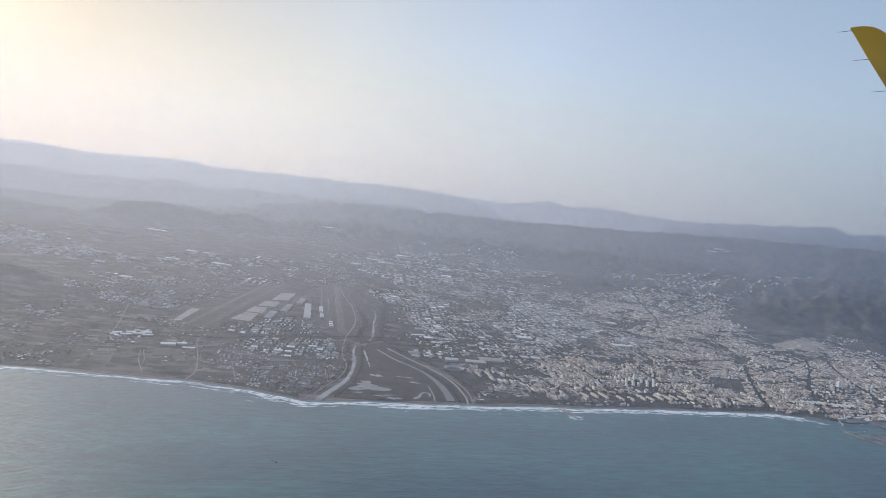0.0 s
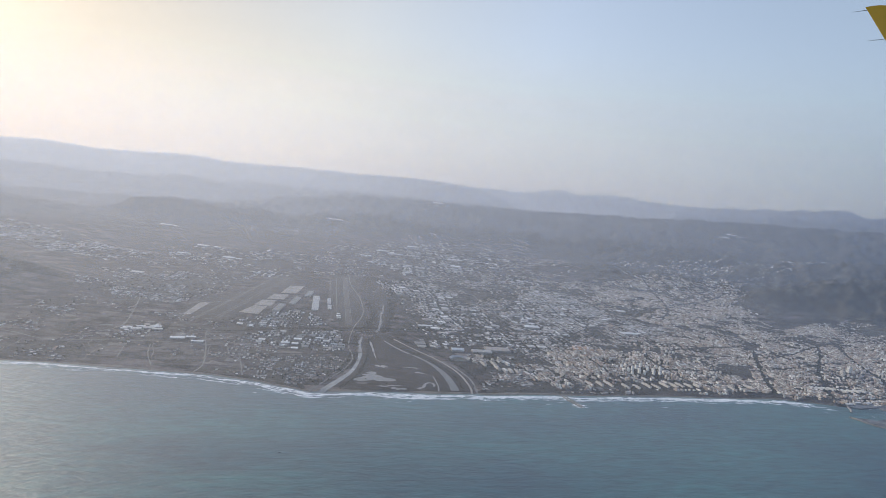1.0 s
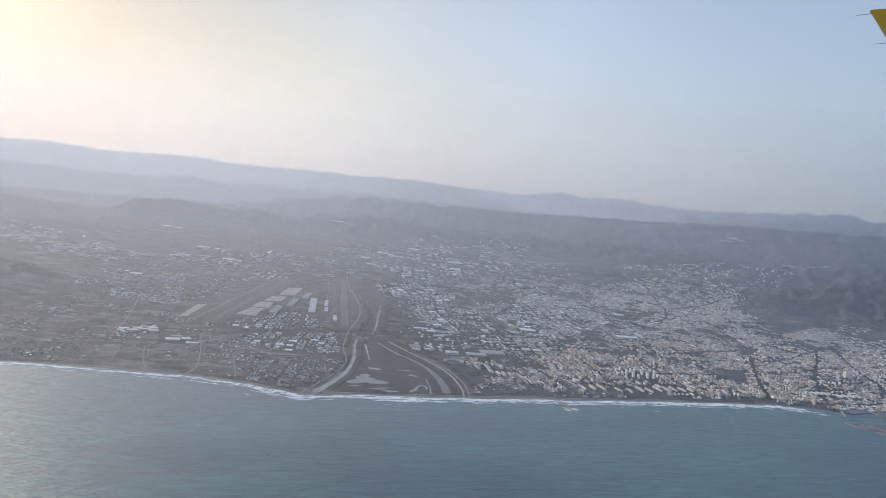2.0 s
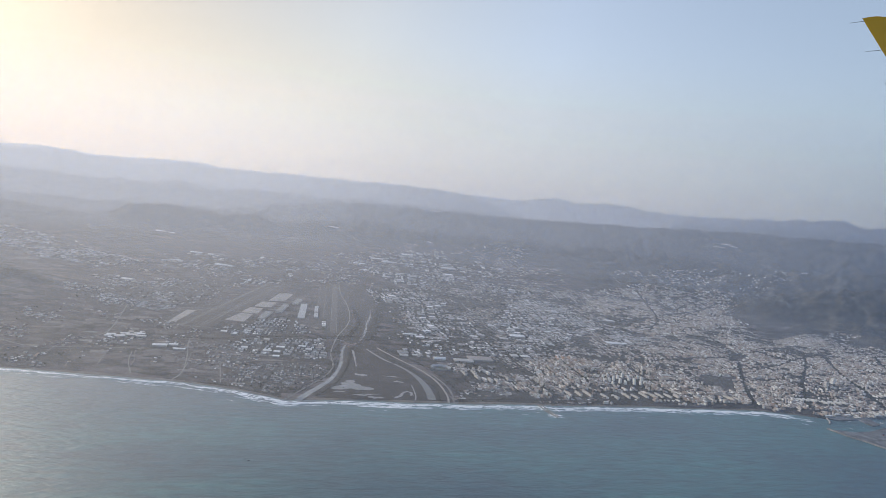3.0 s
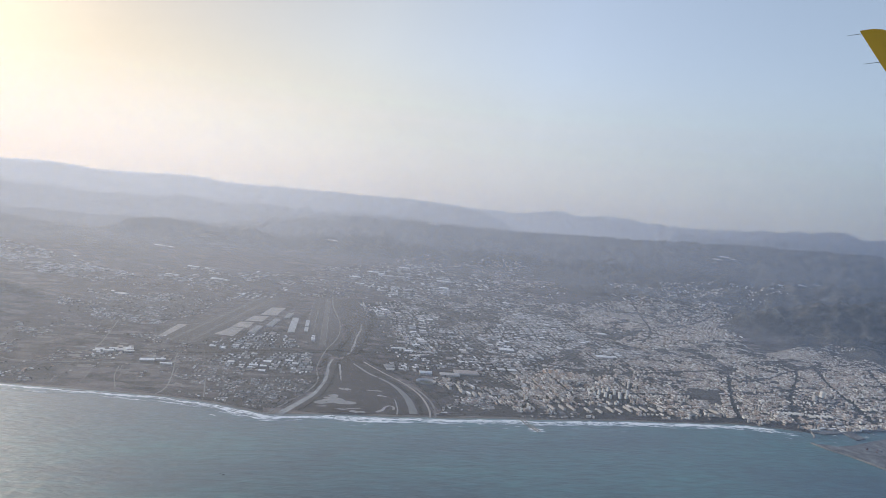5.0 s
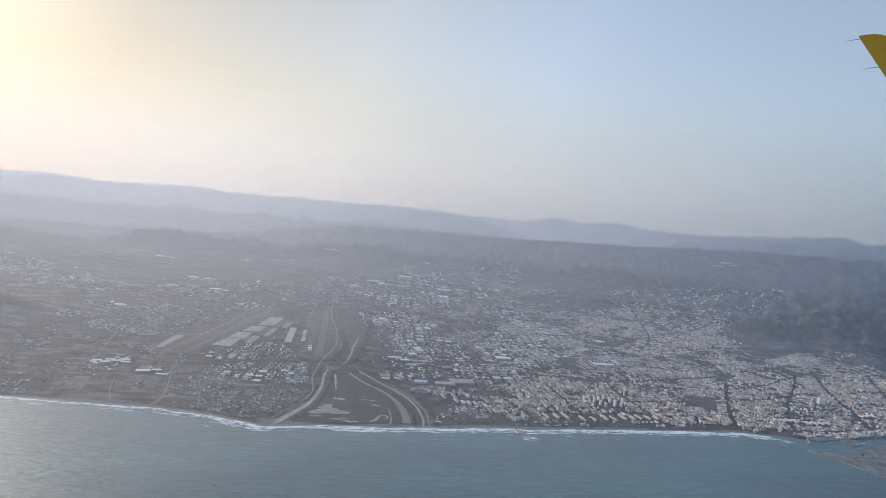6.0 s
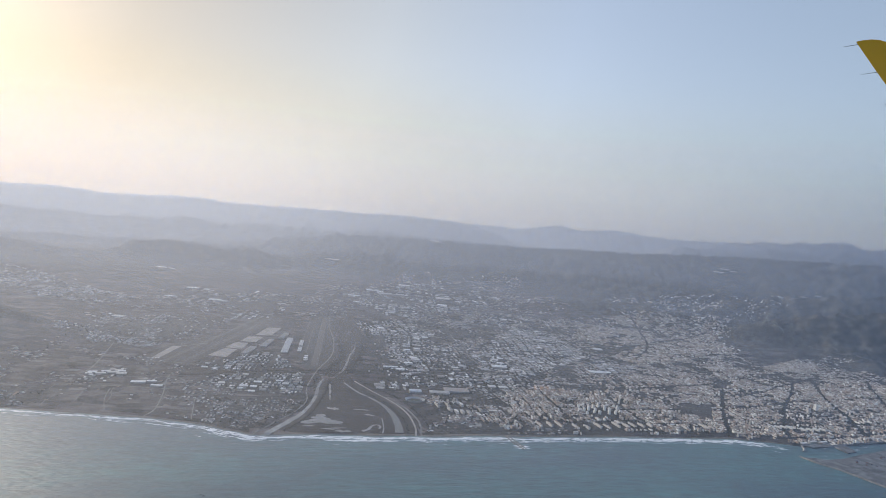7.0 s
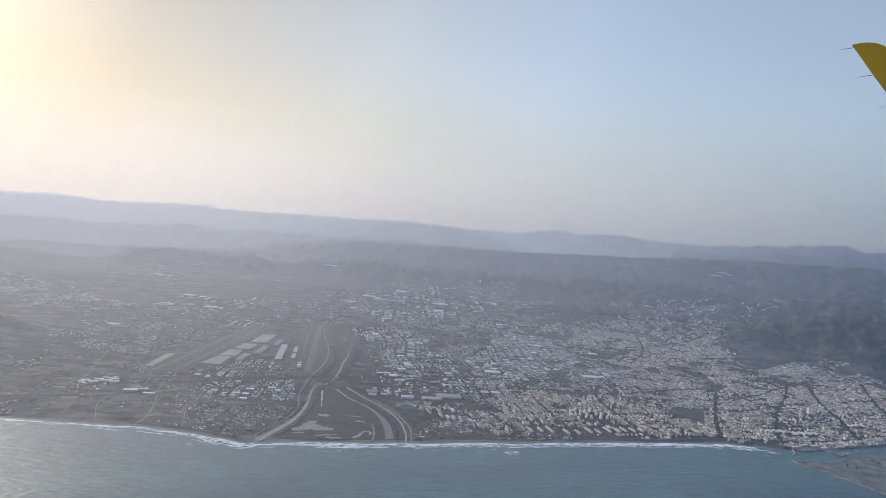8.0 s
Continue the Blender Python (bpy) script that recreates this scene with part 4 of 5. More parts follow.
# white sheds; stand-ins: sun glint (-1620, 2391), quarry (x 1255 to 1322), ridge town (-150, 3445)
for x, y, a, b, turn in ((-420, 962, 22, 11, 20), (-403, 974, 14, 8, 20), (-384, 955, 18, 7, 15), (-515, 985, 14, 8, 28), (-476, 1008, 12, 8, 28), (-258, 1010, 14, 9, 15), (-345, 1090, 14, 6, 100), (-299, 2434, 46, 26, 8), (-262, 2415, 24, 20, 8),
                         (-672, 1818, 34, 26, 5), (-640, 1812, 16, 20, 5), (-1138, 2364, 40, 20, 5), (-1100, 2372, 22, 16, 5), (-800, 1797, 36, 14, 5), (-829, 1998, 36, 22, 5), (-780, 1995, 18, 20, 5),
                         (948, 2478, 30, 20, 10), (-330, 2235, 40, 22, 8), (-285, 2090, 30, 14, 8), (-40, 1258, 30, 9, 18), (-1620, 2391, 16, 12, 0), (1534, 2789, 40, 14, 20), (1596, 2798, 26, 12, 10), (1255, 3050, 46, 22, 8), (1290, 3062, 40, 26, -5), (1322, 3050, 30, 18, 12), (-150, 3445, 60, 20, 0), (-614, 3010, 70, 14, 4), (420, 1434, 40, 20, 12), (470, 1720, 26, 18, 12)):
    hall(x, y, a, b, 2.4, turn, WHITE_ROOF, "large white-roofed shed, a few standing in for glint, quarry and ridge town", "warehouse", 0.03, "warehouse")


# harbour sheds, stacked containers and moored ships
hall(808, 1036, 30, 6, 2.0, -32, WHITE_ROOF, "long white-roofed harbour shed", "warehouse", 0.03, "warehouse")
for k, (x, y, a, b) in enumerate(((698, 999, 8, 3), (707, 996, 6, 3), (728, 990, 9, 4), (737, 994, 7, 3.5), (745, 986, 8, 4), (733, 982, 5, 3), (782, 1000, 10, 5), (850, 1052, 16, 6), (870, 1010, 18, 7), (900, 960, 20, 8))):
    hall(x, y, a, b, 1.6, 30 if k < 6 else -25, SHED_ROOF, "small grey harbour shed on the quay", "warehouse", 0.04, "harbour_shed")
for k in range(11):
    x = 712 + k * 22
    hall(x, 1072 + k * 10.6 + (k % 2) * 5, 15, 5, 1.8, 26, WHITE_ROOF if k % 3 != 1 else SHED_ROOF, "pale-roofed quayside shed by the harbour", "warehouse", 0.03, "quayside_shed")


def container_stack(x, y, turn, rows):
    base = tagged(new("container_stack"), "stacked rust and blue freight containers", "containers", "container stacks on the harbour platform")
    base.matrix_world = pose(x, y, 1.5, 0, 0, turn)
    for i in range(rows):
        bm = bmesh.new()
        box_into(bm, -1.2, i * 0.6 - rows * 0.3, 0, 1.2, i * 0.6 + 0.5 - rows * 0.3, 0.52 * (1 + (i * 7 + rows) % 3))
        part("container", bm, (RUST, BLUE_BOX)[(i + rows) % 2], base)


rnd_stacks = random.Random(5)
for cx, cy, count in ((776, 1004, 6), (838, 1040, 7), (868, 980, 6), (930, 1000, 5)):
    for _ in range(count):
        container_stack(cx + rnd_stacks.uniform(-16, 16), cy + rnd_stacks.uniform(-9, 9), -32 + rnd_stacks.choice((0, 0, 90)), rnd_stacks.randint(2, 6))



def ship(x, y, turn, size):
    base = tagged(new("ship"), "white-hulled ship moored in the harbour", "ship", "ships in the harbour")
    base.matrix_world = pose(x, y, 0, 0, 0, turn)
    bm = bmesh.new()
    deck = [(-1, -0.16), (0.6, -0.17), (1.1, 0), (0.6, 0.17), (-1, 0.16)]
    lo = [bm.verts.new((u * 0.92 * size, v * 0.7 * size, -0.1 * size)) for u, v in deck]
    hi = [bm.verts.new((u * size, v * size, 0.16 * size)) for u, v in deck]
    bm.faces.new(hi)
    bm.faces.new(lo[::-1])
    for i in range(5):
        bm.faces.new((lo[i], lo[(i + 1) % 5], hi[(i + 1) % 5], hi[i]))
    part("hull", bm, WHITE_WALL, base)
    bm = bmesh.new()
    box_into(bm, -0.85 * size, -0.12 * size, 0.16 * size, -0.35 * size, 0.12 * size, 0.4 * size)
    box_into(bm, -0.7 * size, -0.08 * size, 0.4 * size, -0.5 * size, 0.08 * size, 0.52 * size)
    part("deckhouse", bm, WHITE_ROOF, base)


for x, y, turn, size in ((742, 1062, 26, 3), (752, 1040, 60, 2), (806, 1078, 20, 4), (830, 1098, 24, 3), (722, 1022, -60, 2)):
    ship(x, y, turn, size)


def stadium(x, y):
    base = tagged(new("stadium"), "oval athletics stadium with sloping stands", "stadium")
    base.matrix_world = pose(x, y, ground_z(x, y), 0, 0, 14)
    for name, r0, r1, z0, z1, mat in (("stand", 11.5, 15.5, 0.6, 2.8, SHED_WALL), ("track", 7.5, 11.4, 0.3, 0.3, SAND)):
        bm = bmesh.new()
        n = 40
        rings = [[bm.verts.new((r * 1.15 * math.cos(2 * math.pi * i / n), r * 0.85 * math.sin(2 * math.pi * i / n), z)) for i in range(n)] for r, z in ((r0, -0.3), (r0, z0), (r1, z1), (r1, -0.3))]
        for a, b in zip(rings, rings[1:]):
            for i in range(n):
                bm.faces.new((a[i], a[(i + 1) % n], b[(i + 1) % n], b[i]))
        bmesh.ops.recalc_face_normals(bm, faces=bm.faces)
        part(name, bm, mat, base)
    bm = bmesh.new()
    bm.faces.new([bm.verts.new((8.5 * math.cos(2 * math.pi * i / 32), 6.2 * math.sin(2 * math.pi * i / 32), 0.28)) for i in range(32)])
    part("field", bm, LEAF, base)


stadium(36, 1050)
hall(31, 1099, 22, 13, 3.5, 14, WHITE_ROOF, "white domed sports hall beside the stadium", "sports hall", 0.16, "sports_hall")
hall(75, 1112, 36, 16, 2.6, 14, SHED_ROOF, "long grey-roofed market hall", "hall", 0.02)
hall(105, 1140, 46, 24, 2.6, 14, SHED_ROOF, "long grey-roofed market hall", "hall", 0.02)


# ---- fields on the plain ----
def fields():
    rnd = random.Random(12)
    seat = tagged(new("field"), "dry brown and olive field on the coastal plain", "field", "fields on the plain")
    first = True
    avoid = [d[0] for d in DISTRICTS.values() if d[5] > 0.2]
    for cx in np.arange(-690, -255, 26):
        for cy in np.arange(815, 1075, 20):
            x, y = cx + rnd.uniform(-7, 7) + (cy - 900) * -0.35, cy + rnd.uniform(-5, 5)
            if rnd.random() < 0.4 or y < float(coast(x)) + 26 or ground_z(x, y) > 1.52 or any(inside(o, np.array(x), np.array(y)) for o in avoid):
                continue
            w, h = rnd.uniform(14, 25), rnd.uniform(9, 17)
            q = [(-w / 2, -h / 2), (w / 2, -h / 2 + rnd.uniform(-1, 1)), (w / 2 + rnd.uniform(-3, 3), h / 2), (-w / 2 + rnd.uniform(-3, 3), h / 2)]
            ob = slab("field", q, FIELD, 0.06 + rnd.uniform(0, 0.05), 0.4)
            ob.matrix_world = pose(x, y, 1.5, 0, 0, 20 + rnd.choice((0, 0, 90)) * 0 + rnd.uniform(-4, 4))
            tagged(ob, "dry brown and olive field on the coastal plain", "field", "fields on the plain")
    bpy.data.objects.remove(seat)


fields()


def yards():
    """Paved yards, car parks and bare plots among the estates and at the edge of the town."""
    rnd = random.Random(77)
    zones = (((70, 330), (925, 1300), 18, 70), ((-345, -150), (985, 1165), 12, 34), ((-10, 110), (1240, 1700), 14, 40), ((100, 420), (1330, 1900), 14, 60), ((-200, -20), (1560, 1800), 14, 26), ((330, 720), (1250, 1620), 20, 50), ((-560, -380), (930, 1060), 22, 30))
    for (x0, x1), (y0, y1), turn, count in zones:
        for _ in range(count):
            x, y = rnd.uniform(x0, x1), rnd.uniform(y0, y1)
            if y < float(coast(x)) + 24 or ground_z(x, y) > 1.52 or any(math.hypot(x - q[0], y - q[1]) < q[2] + 7 for q in ROADS):
                continue
            w, h = rnd.uniform(5, 19), rnd.uniform(5, 15)
            q = [(-w / 2, -h / 2), (w / 2, -h / 2), (w / 2, h / 2 * rnd.uniform(0.7, 1)), (-w / 2 * rnd.uniform(0.7, 1), h / 2)]
            ob = slab("yard", q, rnd.choice((QUAY, PALE_ROAD, PALE_ROAD, ASPHALT, CONCRETE, MARSH, GRASS)), rnd.uniform(0.07, 0.13), 0.4)
            ob.matrix_world = pose(x, y, 1.5, 0, 0, turn + rnd.uniform(-3, 3))
            tagged(ob, "bare paved yard between low buildings", "yard", "paved yards")


yards()


# ---- buildings ----
def flats_meshes():
    """Unit blocks of flats: plain, stepped and L-shaped bodies, each with its own parapet roof."""
    made = []
    for form in range(4):
        body, roof = bmesh.new(), bmesh.new()
        spans = {0: [(-0.5, -0.5, 0.5, 0.5, 1.0)], 1: [(-0.5, -0.5, 0.5, 0.1, 1.0), (-0.5, 0.1, 0.5, 0.5, 0.82)],
                 2: [(-0.5, -0.5, 0.0, 0.5, 1.0), (0.0, -0.5, 0.5, 0.0, 0.9)], 3: [(-0.5, -0.5, 0.5, -0.1, 0.9), (-0.5, -0.1, 0.5, 0.5, 1.0)]}[form]
        for x0, y0, x1, y1, z in spans:
            box_into(body, x0, y0, -0.15, x1, y1, z)
            box_into(roof, x0 + 0.03, y0 + 0.02, z - 0.01, x1 - 0.03, y1 - 0.02, z + 0.012)
        x0, y0, x1, y1, z = spans[0]
        hut = bmesh.new()
        box_into(hut, x0 * 0.5, (y0 + y1) / 2 - 0.12, z, x0 * 0.5 + 0.22, (y0 + y1) / 2 + 0.1, z + 0.12)
        meshes = []
        for name, bm in (("flats", body), ("roof", roof), ("stair_head", hut)):
            me = bpy.data.meshes.new(name)
            bm.to_mesh(me)
            bm.free()
            meshes.append(me)
        made.append(meshes)
    return made


def gable_meshes():
    body, roof = bmesh.new(), bmesh.new()
    box_into(body, -0.5, -0.5, -0.2, 0.5, 0.5, 0.7)
    p = [roof.verts.new(v) for v in ((-0.54, -0.56, 0.68), (0.54, -0.56, 0.68), (0.54, 0, 1.0), (-0.54, 0, 1.0), (-0.54, 0.56, 0.68), (0.54, 0.56, 0.68))]
    for f in ((0, 1, 2, 3), (3, 2, 5, 4), (0, 3, 4), (1, 5, 2), (0, 4, 5, 1)):
        roof.faces.new([p[i] for i in f])
    meshes = []
    for name, bm in (("house", body), ("roof", roof)):
        me = bpy.data.meshes.new(name)
        bm.to_mesh(me)
        bm.free()
        meshes.append(me)
    return [meshes]


def dressed(pairs, wall, roof):
    out = []
    for meshes in pairs:
        made = [m.copy() for m in meshes]
        for m, mat in zip(made, (wall, roof, wall)):
            m.materials.append(mat)
        out.append(made)
    return out


FLATS, GABLES = flats_meshes(), gable_meshes()
KIND = {
    "flats": (dressed(FLATS, WALL, ROOF), "apartment_building", "apartment building", "apartment buildings of the town", "rendered apartment block with a flat roof"),
    "sheds": (dressed(GABLES, SHED_WALL, SHED_ROOF), "warehouse", "warehouse", "warehouses on the industrial estates", "low industrial shed with a pale metal roof"),
    "houses": (dressed(GABLES, WALL, ROOF), "house", "house", "houses on the plain", "small rendered house with a tiled roof"),
}
WHITE_FLATS = dressed(FLATS, WHITE_WALL, WHITE_ROOF)
CREAM_FLATS = dressed(FLATS, CREAM_WALL, ROOF)
ORANGE_FLATS = dressed(FLATS, ORANGE_WALL, ROOF)


def building(pair, name, label, category, group, x, y, z, along, across, high, turn):
    ob = new(name, pair[0])
    ob.matrix_world = pose(x, y, z, 0, 0, turn) @ Matrix.Diagonal((along, across, high, 1))
    tagged(ob, label, category, group)
    top = new("roof", pair[1])
    top.parent = ob
    if len(pair) > 2:
        new("stair_head", pair[2]).parent = top


plots = []                                   # (kind, nearness, x, y, along, across, high, turn)
rnd_plots = random.Random(8)
KEEP_OUT = [(36, 1604, 34), (575, 1231, 26), (343, 1369, 30), (36, 1050, 22), (31, 1099, 16), (75, 1112, 24), (105, 1140, 30), (190, 1372, 24), (370, 1110, 34), (330, 1020, 26), (375, 1040, 26), (420, 1060, 26), (270, 1006, 26), (105, 1025, 34), (770, 1162, 24), (710, 1156, 20), (550, 1188, 22), (572, 1200, 22)]
# how often a street block is filled with rows, small plots, towers or big halls, or left open
BLOCKS = {"flats": (("rows", 0.40), ("plots", 0.38), ("towers", 0.16), ("open", 0.06)),
          "sheds": (("rows", 0.42), ("halls", 0.22), ("plots", 0.28), ("open", 0.08)),
          "houses": (("plots", 0.85), ("rows", 0.05), ("open", 0.1))}


def fill_block(how, kind, wide, deep, ba, bb, h0, h1, r):
    """Buildings of one street block, as (u, v, along, across, height, quarter turn) about its middle."""
    level = h0 + (h1 - h0) * min(1, max(0, r.gauss(0.35, 0.25)))
    out = []
    if how == "rows":
        n = max(2, int(wide / (ba * 1.5)))
        for i in range(n):
            u = (i + 0.5) / n * wide - wide / 2
            if r.random() < 0.4:
                out.append((u, r.uniform(-0.05, 0.05) * deep, ba * r.uniform(0.65, 0.9), deep * r.uniform(0.6, 0.92), level * r.uniform(0.85, 1.15), False))
            else:
                for half in (-0.26, 0.26):
                    out.append((u, half * deep, ba * r.uniform(0.65, 0.9), deep * r.uniform(0.3, 0.46), level * r.uniform(0.75, 1.25), False))
        if r.random() < 0.25:
            out = [(v * wide / deep, u * deep / wide, b * wide / deep, a * deep / wide, h, False) for u, v, a, b, h, _ in out]
    elif how == "plots":
        nu, nv = max(2, round(wide / (ba * 1.25))), max(2, round(deep / (bb * 1.2)))
        for i in range(nu):
            for j in range(nv):
                if r.random() < 0.86:
                    out.append((((i + 0.5) / nu - 0.5) * wide, ((j + 0.5) / nv - 0.5) * deep, wide / nu * r.uniform(0.6, 0.98), deep / nv * r.uniform(0.6, 0.98), level * r.uniform(0.6, 1.3), False))
    elif how == "towers":
        for i in range(2):
            for j in range(2):
                out.append(((i - 0.5) * wide * 0.55, (j - 0.5) * deep * 0.55, ba * 1.05, bb * 0.8, min(h1 * 1.35, level * 1.7) * r.uniform(0.85, 1.15), False))
    elif how == "halls":
        out.append((0, 0, wide * r.uniform(0.7, 0.95), deep * r.uniform(0.6, 0.95), h1, False))
    return out


for outline, turn, (pa, pb), (ba, bb), (h0, h1), share, kind in DISTRICTS.values():
    xs, ys = [p[0] for p in outline], [p[1] for p in outline]
    cx, cy, reach = (min(xs) + max(xs)) / 2, (min(ys) + max(ys)) / 2, math.hypot(max(xs) - min(xs), max(ys) - min(ys)) / 2 + 20
    c, s = math.cos(radians(turn)), math.sin(radians(turn))
    nu, nv = (3, 2) if kind == "sheds" else (4, 3)
    wide, deep = pa * nu, pb * nv
    street_u, street_v = 0.3 * pa + 1.4, 0.25 * pb + 1.2
    found = []
    for iu in range(int(-reach / (wide + street_u)) - 1, int(reach / (wide + street_u)) + 2):
        for iv in range(int(-reach / (deep + street_v)) - 1, int(reach / (deep + street_v)) + 2):
            pick, how = rnd_plots.random(), "open"
            for name, weight in BLOCKS[kind]:
                if pick < weight:
                    how = name
                    break
                pick -= weight
            bow = 9 * math.sin(iv * 0.35) + 5 * math.sin(iu * 0.5 + 1)      # streets bend a little
            mu, mv = iu * (wide + street_u) + bow, iv * (deep + street_v) + 0.5 * bow
            for u, v, a, b, h, _ in fill_block(how, kind, wide, deep, ba, bb, h0, h1, rnd_plots):
                u, v = u + mu, v + mv
                found.append((cx + u * c - v * s, cy + u * s + v * c, a, b, h))
    X, Y = np.array([q[0] for q in found]), np.array([q[1] for q in found])
    warp = 60 * (fbm(X / 90.0, Y / 90.0, 3, 61) - 0.5), 60 * (fbm(X / 90.0, Y / 90.0, 3, 62) - 0.5)
    dense = fbm(X / 55.0, Y / 55.0, 3, 77)
    likely = share * (np.clip(0.6 + 1.7 * (dense - 0.34), 0.3, 1.1) if share > 0.65 else 0.08 + 1.6 * smooth((dense - 0.4) / 0.16))
    ok = inside(outline, X + warp[0], Y + warp[1]) & (np.array([rnd_plots.random() for _ in found]) < likely) & (Y > coast(X) + np.where(X > 240, 12, 17))
    ok &= ~((X > -146) & (X < 70) & (Y < 1140) & (X < 60 - (Y - 880) * 0.62))
    for kx, ky, kr in KEEP_OUT + ROADS:
        if not (min(xs) - 40 < kx < max(xs) + 40 and min(ys) - 40 < ky < max(ys) + 40):
            continue
        ok &= (np.abs(X - kx) > kr) | (np.abs(Y - ky) > kr) | (np.hypot(X - kx, Y - ky) > kr)
    for good, (x, y, a, b, h), near in zip(ok, found, Y - coast(X)):
        if good:
            plots.append((kind, float(near), x, y, a, b, h, turn + rnd_plots.gauss(0, 1.2)))

# the nearest of each kind stand as things of their own, the others as one built-up mass
rest = []
for kind, (pairs, name, category, group, label) in KIND.items():
    mine = sorted((p for p in plots if p[0] == kind), key=lambda p: p[1])
    for i, (_, _, x, y, a, b, high, turn) in enumerate(mine):
        if i < 300:
            building(pairs[i % len(pairs)], name, label, category, group, x, y, ground_z(x, y), a, b, high, turn)
        else:
            rest.append((kind, x, y, a, b, high, turn))

# white tower blocks, and long slabs end-on to the beach
for k, (x, y) in enumerate([(344 + col * 13.5 - row * 6, 1094 + col * 4.5 + row * 17 + (col % 2) * 5) for row in range(3) for col in range(6)]):
    building(WHITE_FLATS[k % 4], "tower_block", "tall white tower block near the beach", "apartment building", "white tower blocks", x + 3 * math.sin(k * 2.3), y + 3 * math.sin(k * 1.7), 1.5, 3.6, 4.6, 4.6 + 1.2 * (k * 5 % 4), 20)
SLABS = [(312, 1010, 17), (331, 1014, 15), (352, 1030, 19), (368, 1032, 17), (386, 1046, 20), (402, 1050, 20), (416, 1058, 18), (432, 1062, 16), (448, 1066, 12), (490, 1074, 22), (512, 1080, 12), (552, 1098, 20), (566, 1100, 12), (250, 1000, 18), (268, 1004, 16), (236, 1010, 22), (284, 1012, 22)]
for k, (x, y, long) in enumerate(SLABS):
    building(CREAM_FLATS[k % 2], "slab_block", "long cream slab of flats end-on to the beach", "apartment building", "slab blocks by the beach", x, y, 1.5, 3.3, long * 1.2, 3.0 + 0.6 * (k % 3), 23)
for k, (x, y, long) in enumerate([(78, 1034, 18), (94, 1046, 22), (100, 1020, 20), (112, 1010, 16), (122, 1012, 16), (133, 1016, 16), (152, 1034, 14), (118, 1052, 16)]):
    building(CREAM_FLATS[k % 2], "slab_block", "cream slab of flats near the flood bank", "apartment building", "slab blocks by the river", x, y, 1.5, 4.4, long, 4.0, 20)
for k, (x, y) in enumerate([(752, 1156), (766, 1162), (780, 1166), (794, 1171), (692, 1152), (705, 1154), (716, 1156), (728, 1160)]):
    building(WHITE_FLATS[k % 2], "slab_block", "pale slab of flats behind the harbour", "apartment building", "slab blocks by the harbour", x, y, 1.5, 4.2, 13, 3.2, 32)
for x, y, high, pair in ((828, 1293, 10, CREAM_FLATS[0]), (858, 1322, 12, WHITE_FLATS[0])):
    building(pair, "tower_block", "lone high-rise block above the town", "apartment building", "high-rise blocks", x, y, 1.5, 6.5, 6.5, high, 22)
for k in range(7):
    building(ORANGE_FLATS[k % 4], "apartment_building", "orange-rendered apartment block catching the sun", "apartment building", "orange blocks", 262 + (k % 4) * 12, 1218 + (k // 4) * 14 + (k % 4) * 3, 1.5, 4, 9, 3.6, 20)


def mass(name, chosen, wall, roof, label, category):
    vs, fs, slots = [], [], []
    zs = height(np.array([p[1] for p in chosen]), np.array([p[2] for p in chosen]))
    for (kind, x, y, a, b, high, turn), z in zip(chosen, zs):
        c, s = math.cos(radians(turn)), math.sin(radians(turn))
        k = len(vs)
        ridge = kind != "flats"
        eave = high * (0.75 if ridge else 1.0)
        for zz in (-0.8 - (2.0 if z > 5 else 0), eave):
            for u, v in ((-a / 2, -b / 2), (a / 2, -b / 2), (a / 2, b / 2), (-a / 2, b / 2)):
                vs.append((x + u * c - v * s, y + u * s + v * c, z + zz))
        fs += [(k, k + 1, k + 5, k + 4), (k + 1, k + 2, k + 6, k + 5), (k + 2, k + 3, k + 7, k + 6), (k + 3, k, k + 4, k + 7)]
        slots += [0, 0, 0, 0]
        if ridge:
            for u in (-a / 2, a / 2):
                vs.append((x + u * c, y + u * s, z + high))
            fs += [(k + 4, k + 5, k + 9, k + 8), (k + 8, k + 9, k + 6, k + 7), (k + 4, k + 8, k + 7), (k + 5, k + 6, k + 9)]
            slots += [1, 1, 0, 0]
        else:
            fs.append((k + 4, k + 5, k + 6, k + 7))
            slots.append(1)
    tagged(new(name, mesh_of(name, vs, fs, [wall, roof], slots)), label, category, kind="stuff")


mass("town_buildings", [p for p in rest if p[0] == "flats"], WALLS_FAR, ROOFS_FAR, "dense cream and pink town blocks", "buildings")
mass("industrial_buildings", [p for p in rest if p[0] == "sheds"], SHED_WALL, SHED_ROOFS_FAR, "rows of grey and white industrial sheds", "buildings")
mass("village_houses", [p for p in rest if p[0] == "houses"], WALLS_FAR, ROOFS_FAR, "scattered pale village houses", "houses")


